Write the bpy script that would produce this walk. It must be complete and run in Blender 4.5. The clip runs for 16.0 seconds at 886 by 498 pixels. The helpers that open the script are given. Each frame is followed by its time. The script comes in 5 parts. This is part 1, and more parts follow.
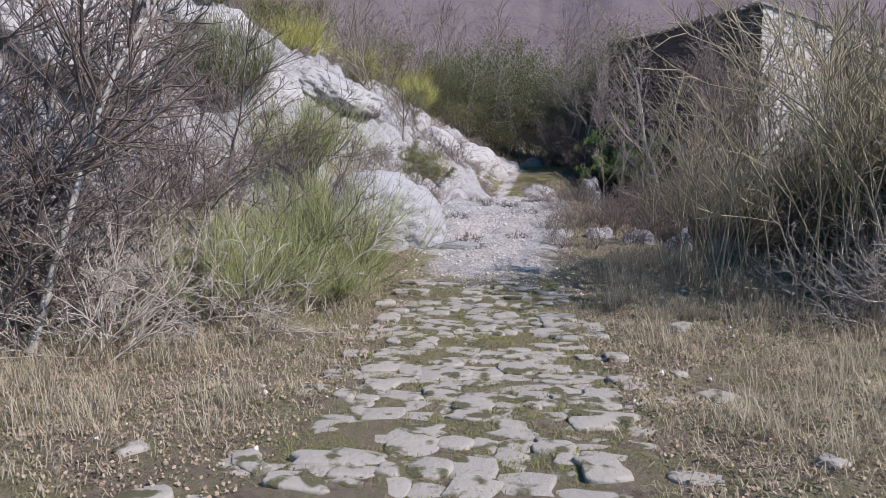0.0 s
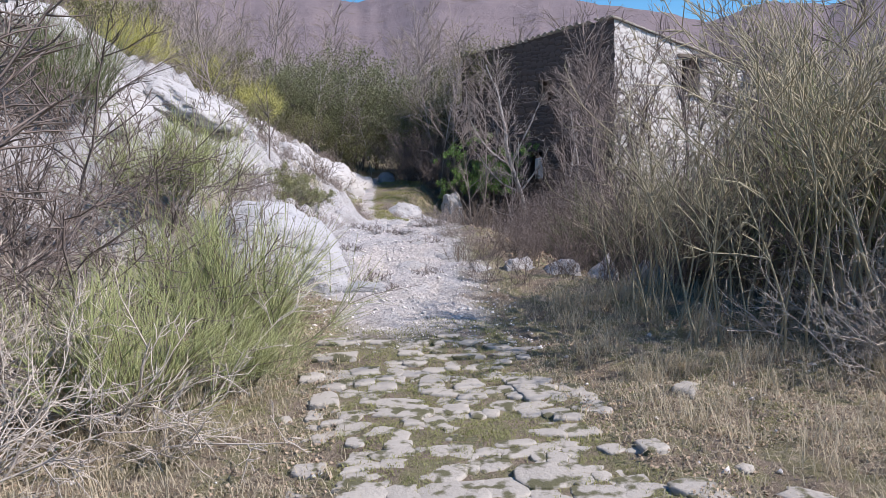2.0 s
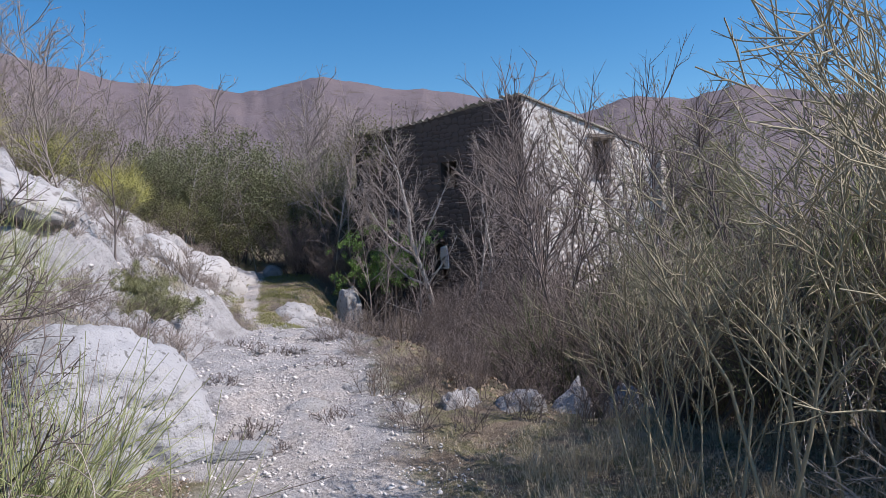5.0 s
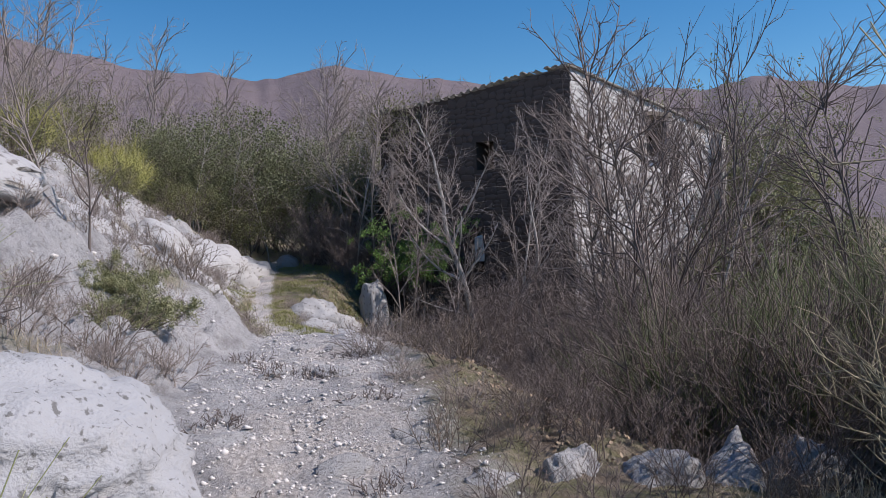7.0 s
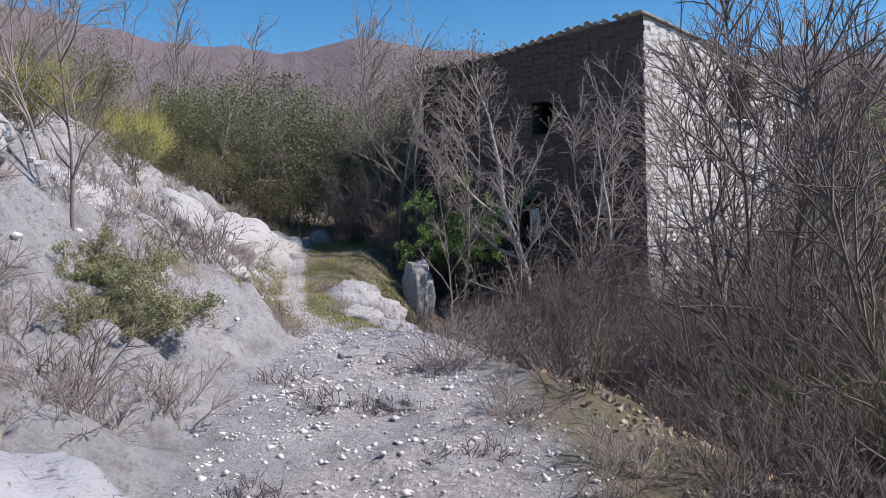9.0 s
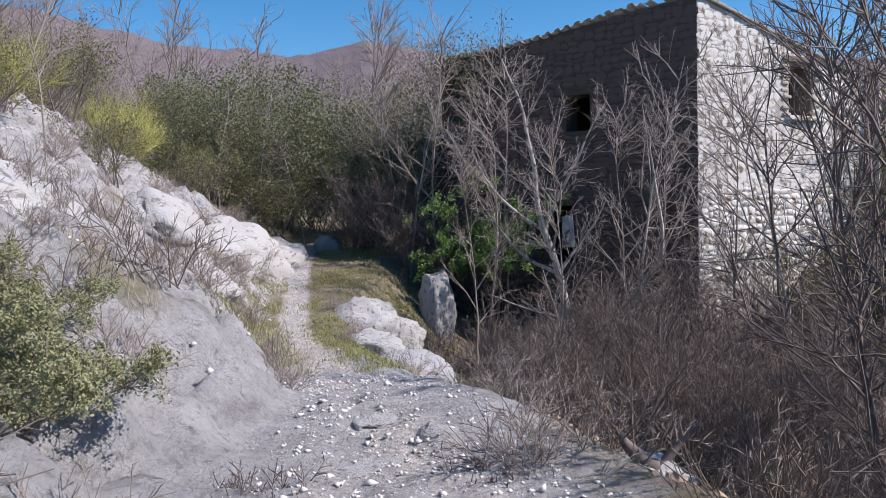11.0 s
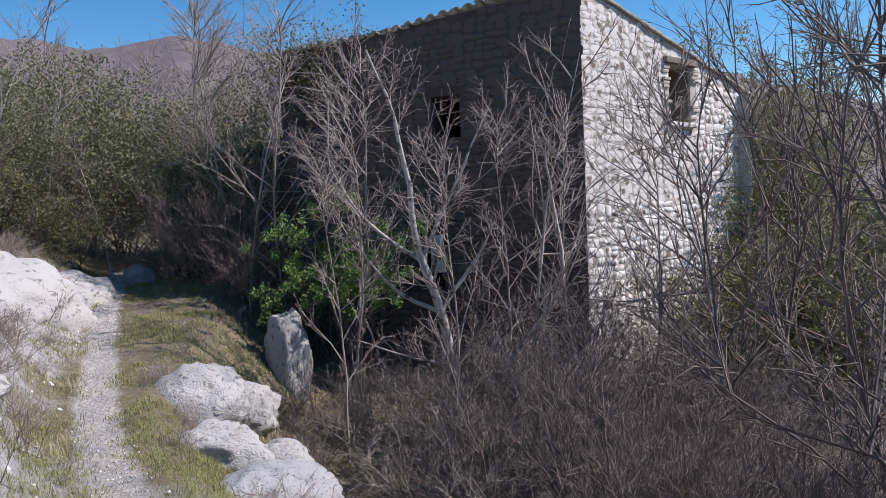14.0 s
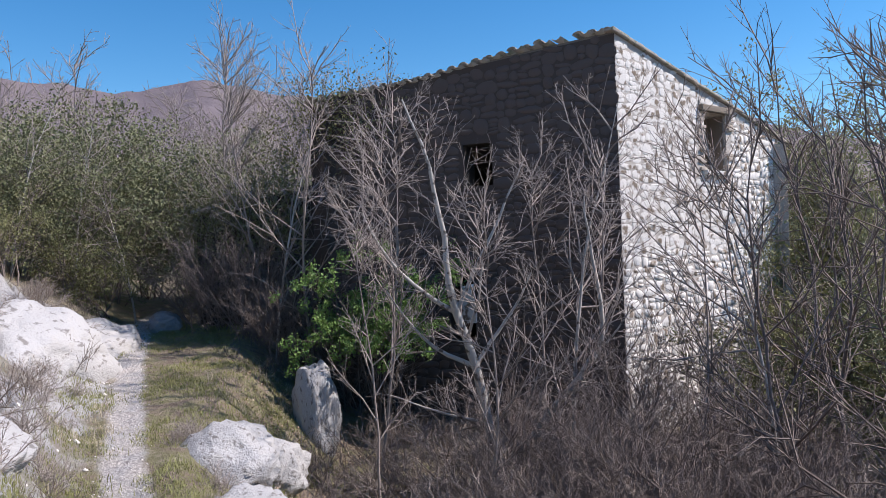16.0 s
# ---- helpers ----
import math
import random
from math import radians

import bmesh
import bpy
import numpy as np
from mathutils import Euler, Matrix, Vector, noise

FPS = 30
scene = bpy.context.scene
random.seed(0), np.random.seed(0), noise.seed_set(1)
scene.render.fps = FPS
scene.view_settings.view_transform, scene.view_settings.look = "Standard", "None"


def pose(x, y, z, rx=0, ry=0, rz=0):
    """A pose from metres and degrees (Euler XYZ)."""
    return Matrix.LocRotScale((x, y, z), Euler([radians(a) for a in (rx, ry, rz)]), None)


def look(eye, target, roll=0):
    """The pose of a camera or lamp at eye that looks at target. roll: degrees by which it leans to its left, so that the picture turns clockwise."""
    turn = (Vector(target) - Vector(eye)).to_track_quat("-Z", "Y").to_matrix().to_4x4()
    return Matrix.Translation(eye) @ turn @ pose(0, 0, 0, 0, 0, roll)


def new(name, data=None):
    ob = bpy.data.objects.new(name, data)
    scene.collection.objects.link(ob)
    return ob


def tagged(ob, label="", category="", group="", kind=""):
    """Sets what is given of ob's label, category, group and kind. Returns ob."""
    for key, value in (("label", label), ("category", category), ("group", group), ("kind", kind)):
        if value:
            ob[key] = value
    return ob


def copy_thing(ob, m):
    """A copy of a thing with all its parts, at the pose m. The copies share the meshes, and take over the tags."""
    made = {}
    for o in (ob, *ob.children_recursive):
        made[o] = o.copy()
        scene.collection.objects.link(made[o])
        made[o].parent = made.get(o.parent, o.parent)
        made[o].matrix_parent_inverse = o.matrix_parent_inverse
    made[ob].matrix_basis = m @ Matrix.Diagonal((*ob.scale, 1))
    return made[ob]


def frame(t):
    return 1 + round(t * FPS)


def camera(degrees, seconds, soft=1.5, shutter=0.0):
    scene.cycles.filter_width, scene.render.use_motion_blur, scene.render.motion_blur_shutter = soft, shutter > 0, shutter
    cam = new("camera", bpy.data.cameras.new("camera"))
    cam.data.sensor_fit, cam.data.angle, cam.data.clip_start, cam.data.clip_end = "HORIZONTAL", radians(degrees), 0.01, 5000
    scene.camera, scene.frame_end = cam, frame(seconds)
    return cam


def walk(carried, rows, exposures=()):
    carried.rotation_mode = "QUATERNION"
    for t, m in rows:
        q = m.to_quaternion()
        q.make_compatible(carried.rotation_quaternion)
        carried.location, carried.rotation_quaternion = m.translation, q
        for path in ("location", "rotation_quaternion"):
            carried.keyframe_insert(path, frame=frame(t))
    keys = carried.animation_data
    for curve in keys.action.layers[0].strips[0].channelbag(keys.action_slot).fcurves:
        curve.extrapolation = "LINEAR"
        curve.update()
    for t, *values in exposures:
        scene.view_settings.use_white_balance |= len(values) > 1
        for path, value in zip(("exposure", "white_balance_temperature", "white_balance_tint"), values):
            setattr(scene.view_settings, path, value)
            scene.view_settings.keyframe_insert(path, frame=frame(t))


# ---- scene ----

# ---- the camera and its walk ----
cam = camera(60.2, 16.0, soft=0.6)
PATH = [
    (0, (1.231, -0.268, 1.629), (0.923, 1.692, 1.376), -0.6),
    (0.5, (0.924, 0.096, 1.704), (0.632, 2.062, 1.479), -1.0),
    (1, (0.573, 0.38, 1.719), (0.449, 2.364, 1.501), 0.2),
    (1.5, (0.227, 0.713, 1.804), (0.342, 2.697, 1.58), -0.2),
    (2, (0.085, 1.203, 1.835), (0.225, 3.184, 1.598), -1.5),
    (2.5, (-0.1, 1.636, 1.856), (0.205, 3.598, 1.61), -1.0),
    (3, (-0.277, 2.159, 1.954), (0.186, 4.09, 1.718), -1.0),
    (3.5, (-0.195, 2.644, 1.973), (0.273, 4.582, 1.814), -1.7),
    (4, (-0.084, 3.01, 1.962), (0.368, 4.958, 1.944), -2.2),
    (6.5, (0.241, 5.877, 1.893), (0.663, 7.831, 1.851), -2.7),
    (7, (0.049, 6.442, 1.916), (0.45, 8.401, 1.869), -2.0),
    (7.5, (0.039, 6.92, 1.898), (0.422, 8.882, 1.846), -2.6),
    (8, (0.06, 7.47, 1.926), (0.412, 9.437, 1.86), -2.3),
    (8.5, (-0.093, 8.06, 1.946), (0.248, 10.03, 1.872), -1.5),
    (9, (-0.11, 8.669, 1.91), (0.221, 10.638, 1.796), -2.0),
    (11.5, (-0.107, 11.162, 1.959), (0.21, 13.134, 1.86), -1.4),
    (12, (-0.019, 11.595, 2.108), (0.281, 13.57, 2.007), -3.1),
    (12.5, (-0.047, 11.981, 2.091), (0.236, 13.958, 1.985), -2.2),
    (13, (-0.107, 12.53, 2.166), (0.212, 14.501, 2.057), -1.8),
    (13.5, (-0.067, 13.07, 2.276), (0.346, 15.023, 2.157), -3.3),
    (14, (-0.091, 13.351, 2.328), (0.666, 15.198, 2.209), -2.5),
    (14.5, (-0.21, 13.561, 2.425), (0.606, 15.387, 2.402), -2.6),
    (15, (-0.199, 13.631, 2.463), (0.589, 15.469, 2.428), -1.8),
    (15.5, (-0.207, 13.655, 2.475), (0.538, 15.51, 2.442), -1.9),
    (16, (-0.204, 13.703, 2.464), (0.516, 15.569, 2.456), -2.2),
]
walk(cam, [(t, look(eye, target, roll)) for t, eye, target, roll in PATH], [(0, 0.12), (0.5, 0.35), (1, 0.05), (2, 0.45), (2.5, 0.4), (3, 0.22), (4, 0.25), (7, 0.0), (8, 0.05), (9, 0.2), (11.3, 0.4), (12, 0.75), (12.5, 0.82), (13.5, 0.5), (14.2, 0.25), (15, 0.5), (16, 0.45)])

# ---- sky and sun ----
SUN_AZ, SUN_EL = 110.0, 45.0        # degrees; azimuth from +y towards +x
world = bpy.data.worlds.new("sky")
scene.world = world
world.use_nodes = True
wn, wl = world.node_tree.nodes, world.node_tree.links
sky = wn.new("ShaderNodeTexSky")
sky.sky_type, sky.sun_disc = "NISHITA", False
sky.sun_elevation, sky.sun_rotation = radians(SUN_EL), radians(SUN_AZ)
sky.altitude, sky.air_density, sky.dust_density, sky.ozone_density = 600, 1.0, 0.0, 3.0
deeper = wn.new("ShaderNodeHueSaturation")
deeper.inputs["Saturation"].default_value = 1.33
wl.new(sky.outputs[0], deeper.inputs["Color"])
wl.new(deeper.outputs[0], wn["Background"].inputs[0])
wn["Background"].inputs[1].default_value = 0.12
sun = new("sun", bpy.data.lights.new("sun", "SUN"))
sun.data.energy, sun.data.angle, sun.data.color = 5.0, radians(0.55), (1.0, 0.915, 0.895)
sun_way = Vector((math.sin(radians(SUN_AZ)) * math.cos(radians(SUN_EL)), math.cos(radians(SUN_AZ)) * math.cos(radians(SUN_EL)), math.sin(radians(SUN_EL))))
sun.matrix_basis = look(sun_way * 60, (0, 0, 0))


# ---- materials ----
def material(name, stops, scale=4.0, rough=0.85, bump=0.4, fine=30.0, per_object=0.0, per_island=0.0, stretch=(1, 1, 1), spots=None, bump_size=0.02, metal=0.0, translucent=0.0, placed=False):
    """A surface from noise at two sizes. stops: colours along the noise; spots: (colour, size, share) of a third layer."""
    m = bpy.data.materials.new(name)
    m.use_nodes = True
    n, l = m.node_tree.nodes, m.node_tree.links
    b = n["Principled BSDF"]
    b.inputs["Roughness"].default_value, b.inputs["Metallic"].default_value = rough, metal
    b.inputs["Specular IOR Level"].default_value = 0.25
    co, mp = n.new("ShaderNodeTexCoord"), n.new("ShaderNodeMapping")
    mp.inputs["Scale"].default_value = stretch
    if placed:                                      # grain by the place in the world, so that alike pieces differ
        l.new(n.new("ShaderNodeNewGeometry").outputs["Position"], mp.inputs["Vector"])
    else:
        l.new(co.outputs["Object"], mp.inputs["Vector"])
    big, small = n.new("ShaderNodeTexNoise"), n.new("ShaderNodeTexNoise")
    for t, s, d in ((big, scale, 6), (small, fine, 4)):
        t.inputs["Scale"].default_value, t.inputs["Detail"].default_value, t.inputs["Roughness"].default_value = s, d, 0.62
        l.new(mp.outputs[0], t.inputs["Vector"])
    mix = n.new("ShaderNodeMath")
    mix.operation = "MULTIPLY_ADD"
    mix.inputs[1].default_value = 0.35
    l.new(small.outputs[0], mix.inputs[0])
    add = n.new("ShaderNodeMath")
    add.operation = "MULTIPLY_ADD"
    add.inputs[1].default_value = 0.65
    l.new(big.outputs[0], add.inputs[0])
    l.new(mix.outputs[0], add.inputs[2])
    last = add
    info = None
    for amount, kind, socket in ((per_object, "ShaderNodeObjectInfo", "Random"), (per_island, "ShaderNodeNewGeometry", "Random Per Island")):
        if amount:
            info = n.new(kind)
            shift = n.new("ShaderNodeMath")
            shift.operation = "MULTIPLY_ADD"
            shift.inputs[1].default_value, shift.inputs[2].default_value = amount, -amount / 2
            l.new(info.outputs[socket], shift.inputs[0])
            more = n.new("ShaderNodeMath")
            l.new(last.outputs[0], more.inputs[0])
            l.new(shift.outputs[0], more.inputs[1])
            last = more
    ramp = n.new("ShaderNodeValToRGB")
    ramp.color_ramp.elements[0].position, ramp.color_ramp.elements[1].position = 0.3, 0.7
    while len(ramp.color_ramp.elements) < len(stops):
        ramp.color_ramp.elements.new(0.5)
    for k, (e, c) in enumerate(zip(ramp.color_ramp.elements, stops)):
        e.position, e.color = 0.3 + 0.4 * k / max(1, len(stops) - 1), (*c, 1)
    l.new(last.outputs[0], ramp.inputs[0])
    colour = ramp.outputs[0]
    if spots:
        c, size, share = spots
        t = n.new("ShaderNodeTexNoise")
        t.inputs["Scale"].default_value, t.inputs["Detail"].default_value = size, 5
        l.new(mp.outputs[0], t.inputs["Vector"])
        r = n.new("ShaderNodeValToRGB")
        r.color_ramp.elements[0].position, r.color_ramp.elements[1].position = 0.62 - share * 0.3, 0.7 - share * 0.3
        l.new(t.outputs[0], r.inputs[0])
        x = n.new("ShaderNodeMix")
        x.data_type = "RGBA"
        l.new(r.outputs[0], x.inputs[0])
        l.new(colour, x.inputs[6])
        x.inputs[7].default_value = (*c, 1)
        colour = x.outputs[2]
    l.new(colour, b.inputs["Base Color"])
    if bump:
        bp = n.new("ShaderNodeBump")
        bp.inputs["Strength"].default_value, bp.inputs["Distance"].default_value = bump, bump_size
        l.new(add.outputs[0], bp.inputs["Height"])
        l.new(bp.outputs[0], b.inputs["Normal"])
    if translucent:
        out = n["Material Output"]
        tr, ms = n.new("ShaderNodeBsdfTranslucent"), n.new("ShaderNodeMixShader")
        l.new(colour, tr.inputs[0])
        ms.inputs[0].default_value = translucent
        l.new(b.outputs[0], ms.inputs[1])
        l.new(tr.outputs[0], ms.inputs[2])
        l.new(ms.outputs[0], out.inputs["Surface"])
    return m


LIMESTONE_GREY = material("grey_limestone", [(0.15, 0.148, 0.152), (0.235, 0.236, 0.245), (0.31, 0.312, 0.325), (0.39, 0.39, 0.40)], 2.2, 0.92, 1.0, 34, spots=((0.17, 0.165, 0.16), 22, 0.1), bump_size=0.05, per_object=0.12)
LIMESTONE = material("limestone", [(0.18, 0.167, 0.16), (0.27, 0.262, 0.262), (0.35, 0.342, 0.34), (0.43, 0.418, 0.412)], 3.2, 0.92, 1.0, 22, spots=((0.22, 0.205, 0.195), 9, 0.16), bump_size=0.055, per_object=0.12)
COBBLE = material("cobble_limestone", [(0.09, 0.078, 0.062), (0.215, 0.192, 0.16), (0.37, 0.342, 0.302)], 9, 0.85, 1.0, 34, per_object=0.35, spots=((0.11, 0.105, 0.06), 7, 0.34), bump_size=0.022, placed=True)
WALL_STONE = material("wall_stone", [(0.20, 0.168, 0.142), (0.50, 0.455, 0.41), (0.72, 0.685, 0.645)], 6, 0.9, 1.0, 22, per_object=0.45, spots=((0.22, 0.175, 0.135), 6, 0.28), placed=True)
WALL_STONE_JOINED = material("wall_stone_pale", [(0.20, 0.168, 0.142), (0.50, 0.455, 0.41), (0.72, 0.685, 0.645)], 6, 0.9, 1.0, 22, per_island=0.45, spots=((0.22, 0.175, 0.135), 6, 0.28))
# wall stone and mortar again, darkened so the colour carries the shade
SHADE_TONED_STONE = material("shade_toned_stone", [(0.046, 0.034, 0.029), (0.075, 0.058, 0.050), (0.125, 0.099, 0.086)], 1.6, 0.95, 0.8, 20, per_island=0.25)
SHADE_TONED_MORTAR = material("shade_toned_mortar", [(0.034, 0.025, 0.021), (0.055, 0.042, 0.036), (0.09, 0.071, 0.061)], 1.2, 0.95, 0.9, 26, bump_size=0.03)
MORTAR = material("old_mortar", [(0.09, 0.072, 0.06), (0.27, 0.23, 0.196), (0.48, 0.435, 0.39)], 7, 0.95, 1.0, 24, bump_size=0.03)
BRICK = material("old_brick", [(0.30, 0.22, 0.17), (0.42, 0.33, 0.26), (0.52, 0.45, 0.38)], 5, 0.9, 0.5, 40, per_object=0.4, placed=True)
TILE = material("lichened_roof_tile", [(0.12, 0.09, 0.07), (0.25, 0.20, 0.163), (0.42, 0.375, 0.315)], 5, 0.9, 0.5, 40, per_object=0.5, spots=((0.28, 0.28, 0.2), 8, 0.3), placed=True)
OLD_WOOD = material("weathered_wood", [(0.10, 0.075, 0.055), (0.20, 0.165, 0.13)], 8, 0.8, 0.5, 40, stretch=(1, 1, 0.15))
TWIG = material("grey_brown_twig", [(0.036, 0.028, 0.025), (0.105, 0.084, 0.074), (0.30, 0.255, 0.228)], 9, 0.8, 0.0, 40, per_object=0.2, per_island=0.5)
TWIG_DARK = material("dark_twig", [(0.02, 0.016, 0.0145), (0.06, 0.047, 0.042), (0.18, 0.147, 0.132)], 9, 0.8, 0.0, 40, per_object=0.2, per_island=0.5)
TWIG_PALE = material("pale_dry_twig", [(0.09, 0.073, 0.060), (0.24, 0.203, 0.172), (0.50, 0.445, 0.39)], 9, 0.8, 0.0, 40, per_object=0.2, per_island=0.5)
BARK_PALE = material("pale_smooth_bark", [(0.16, 0.145, 0.13), (0.28, 0.26, 0.235), (0.42, 0.395, 0.36)], 7, 0.75, 0.3, 40, spots=((0.12, 0.10, 0.085), 9, 0.15))
BROOM = material("green_broom_stem", [(0.11, 0.14, 0.045), (0.19, 0.225, 0.08), (0.30, 0.325, 0.15)], 6, 0.7, 0.0, 30, per_object=0.2, per_island=0.3)
BROOM_DARK = material("dark_green_broom_stem", [(0.035, 0.05, 0.018), (0.07, 0.092, 0.034), (0.13, 0.15, 0.07)], 6, 0.7, 0.0, 30, per_object=0.2, per_island=0.3)
BROOM_YELLOW = material("yellow_green_broom", [(0.17, 0.17, 0.035), (0.28, 0.275, 0.06), (0.40, 0.385, 0.12)], 6, 0.7, 0.0, 30, per_object=0.2, per_island=0.3)
BROOM_TWIG = material("olive_brown_twig", [(0.05, 0.044, 0.028), (0.15, 0.13, 0.082), (0.34, 0.305, 0.21)], 9, 0.8, 0.0, 40, per_object=0.2, per_island=0.5)
BROOM_DRY = material("dry_broom_stem", [(0.04, 0.03, 0.024), (0.085, 0.067, 0.053), (0.18, 0.145, 0.118)], 6, 0.8, 0.0, 30, per_object=0.2, per_island=0.3)
GRASS_DRY = material("dry_grass", [(0.16, 0.125, 0.085), (0.32, 0.268, 0.185), (0.50, 0.435, 0.32)], 3, 0.85, 0.0, 30, per_island=0.5, translucent=0.3)
GRASS_GREEN = material("green_grass", [(0.085, 0.105, 0.035), (0.165, 0.185, 0.065), (0.30, 0.30, 0.13)], 3, 0.8, 0.0, 30, per_island=0.4, translucent=0.3)
LITTER = material("dead_leaves", [(0.11, 0.068, 0.046), (0.23, 0.16, 0.11), (0.40, 0.31, 0.225)], 3, 0.85, 0.0, 30, per_island=0.8)
LEAF_IVY = material("ivy_leaf", [(0.05, 0.10, 0.025), (0.10, 0.185, 0.045), (0.17, 0.27, 0.08)], 4, 0.5, 0.0, 30, per_island=0.5, translucent=0.25)
LEAF_DARK = material("evergreen_leaf", [(0.03, 0.04, 0.017), (0.085, 0.10, 0.043), (0.19, 0.20, 0.105)], 3, 0.55, 0.0, 30, per_island=0.6, translucent=0.2)
LEAF_JUNIPER = material("juniper_needle", [(0.06, 0.07, 0.03), (0.16, 0.175, 0.075), (0.30, 0.30, 0.16)], 4, 0.65, 0.0, 30, per_island=0.6, translucent=0.2)
LEAF_OLIVE = material("olive_green_leaf", [(0.06, 0.072, 0.024), (0.115, 0.128, 0.045), (0.20, 0.20, 0.09)], 4, 0.65, 0.0, 30, per_island=0.6, translucent=0.2)


def ground_material():
    """Limestone, gravel, turf and litter, blended by the kind of ground stored at each vertex."""
    m = bpy.data.materials.new("ground_mix")
    m.use_nodes = True
    n, l = m.node_tree.nodes, m.node_tree.links
    b = n["Principled BSDF"]
    b.inputs["Roughness"].default_value, b.inputs["Specular IOR Level"].default_value = 0.92, 0.2
    co = n.new("ShaderNodeTexCoord")

    def noise_tex(scale, detail=6, rough=0.65, stretch=None):
        t = n.new("ShaderNodeTexNoise")
        t.inputs["Scale"].default_value, t.inputs["Detail"].default_value, t.inputs["Roughness"].default_value = scale, detail, rough
        source = co.outputs["Object"]
        if stretch:
            mp = n.new("ShaderNodeMapping")
            mp.inputs["Scale"].default_value, mp.inputs["Rotation"].default_value = stretch, (0, 0, radians(-20))
            l.new(source, mp.inputs[0])
            source = mp.outputs[0]
        l.new(source, t.inputs["Vector"])
        return t.outputs[0]

    def ramp(value, stops, a=0.3, z=0.7):
        r = n.new("ShaderNodeValToRGB")
        while len(r.color_ramp.elements) < len(stops):
            r.color_ramp.elements.new(0.5)
        for k, (e, c) in enumerate(zip(r.color_ramp.elements, stops)):
            e.position, e.color = a + (z - a) * k / (len(stops) - 1), (*c, 1)
        l.new(value, r.inputs[0])
        return r.outputs[0]

    def blend(f, a, c):
        x = n.new("ShaderNodeMix")
        x.data_type = "RGBA"
        l.new(f, x.inputs[0]), l.new(a, x.inputs[6]), l.new(c, x.inputs[7])
        return x.outputs[2]

    def attribute(name, noise_out, width=0.25):
        a = n.new("ShaderNodeAttribute")
        a.attribute_name = name
        s = n.new("ShaderNodeMath")
        l.new(a.outputs["Fac"], s.inputs[0]), l.new(noise_out, s.inputs[1])
        r = n.new("ShaderNodeMapRange")
        r.inputs["From Min"].default_value, r.inputs["From Max"].default_value = 1.0 - width, 1.0 + width
        l.new(s.outputs[0], r.inputs["Value"])
        return r.outputs[0]

    turf = ramp(noise_tex(3.0), [(0.15, 0.115, 0.088), (0.28, 0.225, 0.172), (0.22, 0.205, 0.115), (0.40, 0.335, 0.262)])
    rock = ramp(noise_tex(2.6, 9, 0.72), [(0.26, 0.245, 0.242), (0.42, 0.408, 0.41), (0.51, 0.495, 0.495), (0.58, 0.562, 0.558)])
    rock = blend(ramp(noise_tex(5.0, 8, 0.7, (1, 2.4, 2.4)), [(0, 0, 0), (1, 1, 1)], 0.56, 0.68), rock, ramp(noise_tex(9), [(0.20, 0.18, 0.16), (0.36, 0.335, 0.30)]))
    rock = blend(ramp(noise_tex(17, 7, 0.75), [(0, 0, 0), (1, 1, 1)], 0.54, 0.66), rock, ramp(noise_tex(40), [(0.22, 0.205, 0.195), (0.37, 0.355, 0.345)]))
    gravel_tex = n.new("ShaderNodeTexVoronoi")
    gravel_tex.inputs["Scale"].default_value = 28
    l.new(co.outputs["Object"], gravel_tex.inputs["Vector"])
    gravel = ramp(gravel_tex.outputs["Distance"], [(0.70, 0.645, 0.61), (0.62, 0.57, 0.535), (0.44, 0.40, 0.37)], 0.05, 0.75)
    gravel = blend(ramp(noise_tex(2.2), [(0, 0, 0), (1, 1, 1)], 0.45, 0.65), gravel, rock)
    woods = ramp(noise_tex(0.35, 8, 0.7), [(0.085, 0.068, 0.062), (0.14, 0.112, 0.10), (0.19, 0.155, 0.14)])
    edge = noise_tex(2.6, 7, 0.7)
    c = blend(attribute("rock", edge), turf, rock)
    c = blend(attribute("gravel", edge), c, gravel)
    c = blend(attribute("far", edge), c, woods)
    l.new(c, b.inputs["Base Color"])
    bp, bp2 = n.new("ShaderNodeBump"), n.new("ShaderNodeBump")
    bp.inputs["Strength"].default_value, bp.inputs["Distance"].default_value = 1.0, 0.09
    l.new(noise_tex(8, 9, 0.75), bp.inputs["Height"])
    bp2.inputs["Strength"].default_value, bp2.inputs["Distance"].default_value = 0.35, 0.012
    l.new(gravel_tex.outputs["Distance"], bp2.inputs["Height"])
    bp2.invert = True
    l.new(bp.outputs[0], bp2.inputs["Normal"])
    l.new(bp2.outputs[0], b.inputs["Normal"])
    return m


# ---- shape helpers ----
def hash_noise(x, y, seed):
    """Smooth lattice noise of -1 to 1 on arrays."""
    xi, yi = np.floor(x).astype(np.int64), np.floor(y).astype(np.int64)
    fx, fy = x - xi, y - yi
    fx, fy = fx * fx * (3 - 2 * fx), fy * fy * (3 - 2 * fy)

    def at(a, b):
        h = (a * 374761393 + b * 668265263 + seed * 982451653) & 0xFFFFFFFF
        h = ((h ^ (h >> 13)) * 1274126177) & 0xFFFFFFFF
        return ((h ^ (h >> 16)) & 0xFFFF) / 32767.5 - 1

    return (at(xi, yi) * (1 - fx) + at(xi + 1, yi) * fx) * (1 - fy) + (at(xi, yi + 1) * (1 - fx) + at(xi + 1, yi + 1) * fx) * fy


def fbm(x, y, scale, octaves=4, seed=0, gain=0.5):
    total, amp = 0.0, 1.0
    for k in range(octaves):
        total = total + amp * hash_noise(x * scale, y * scale, seed + k)
        scale, amp = scale * 2.03, amp * gain
    return total


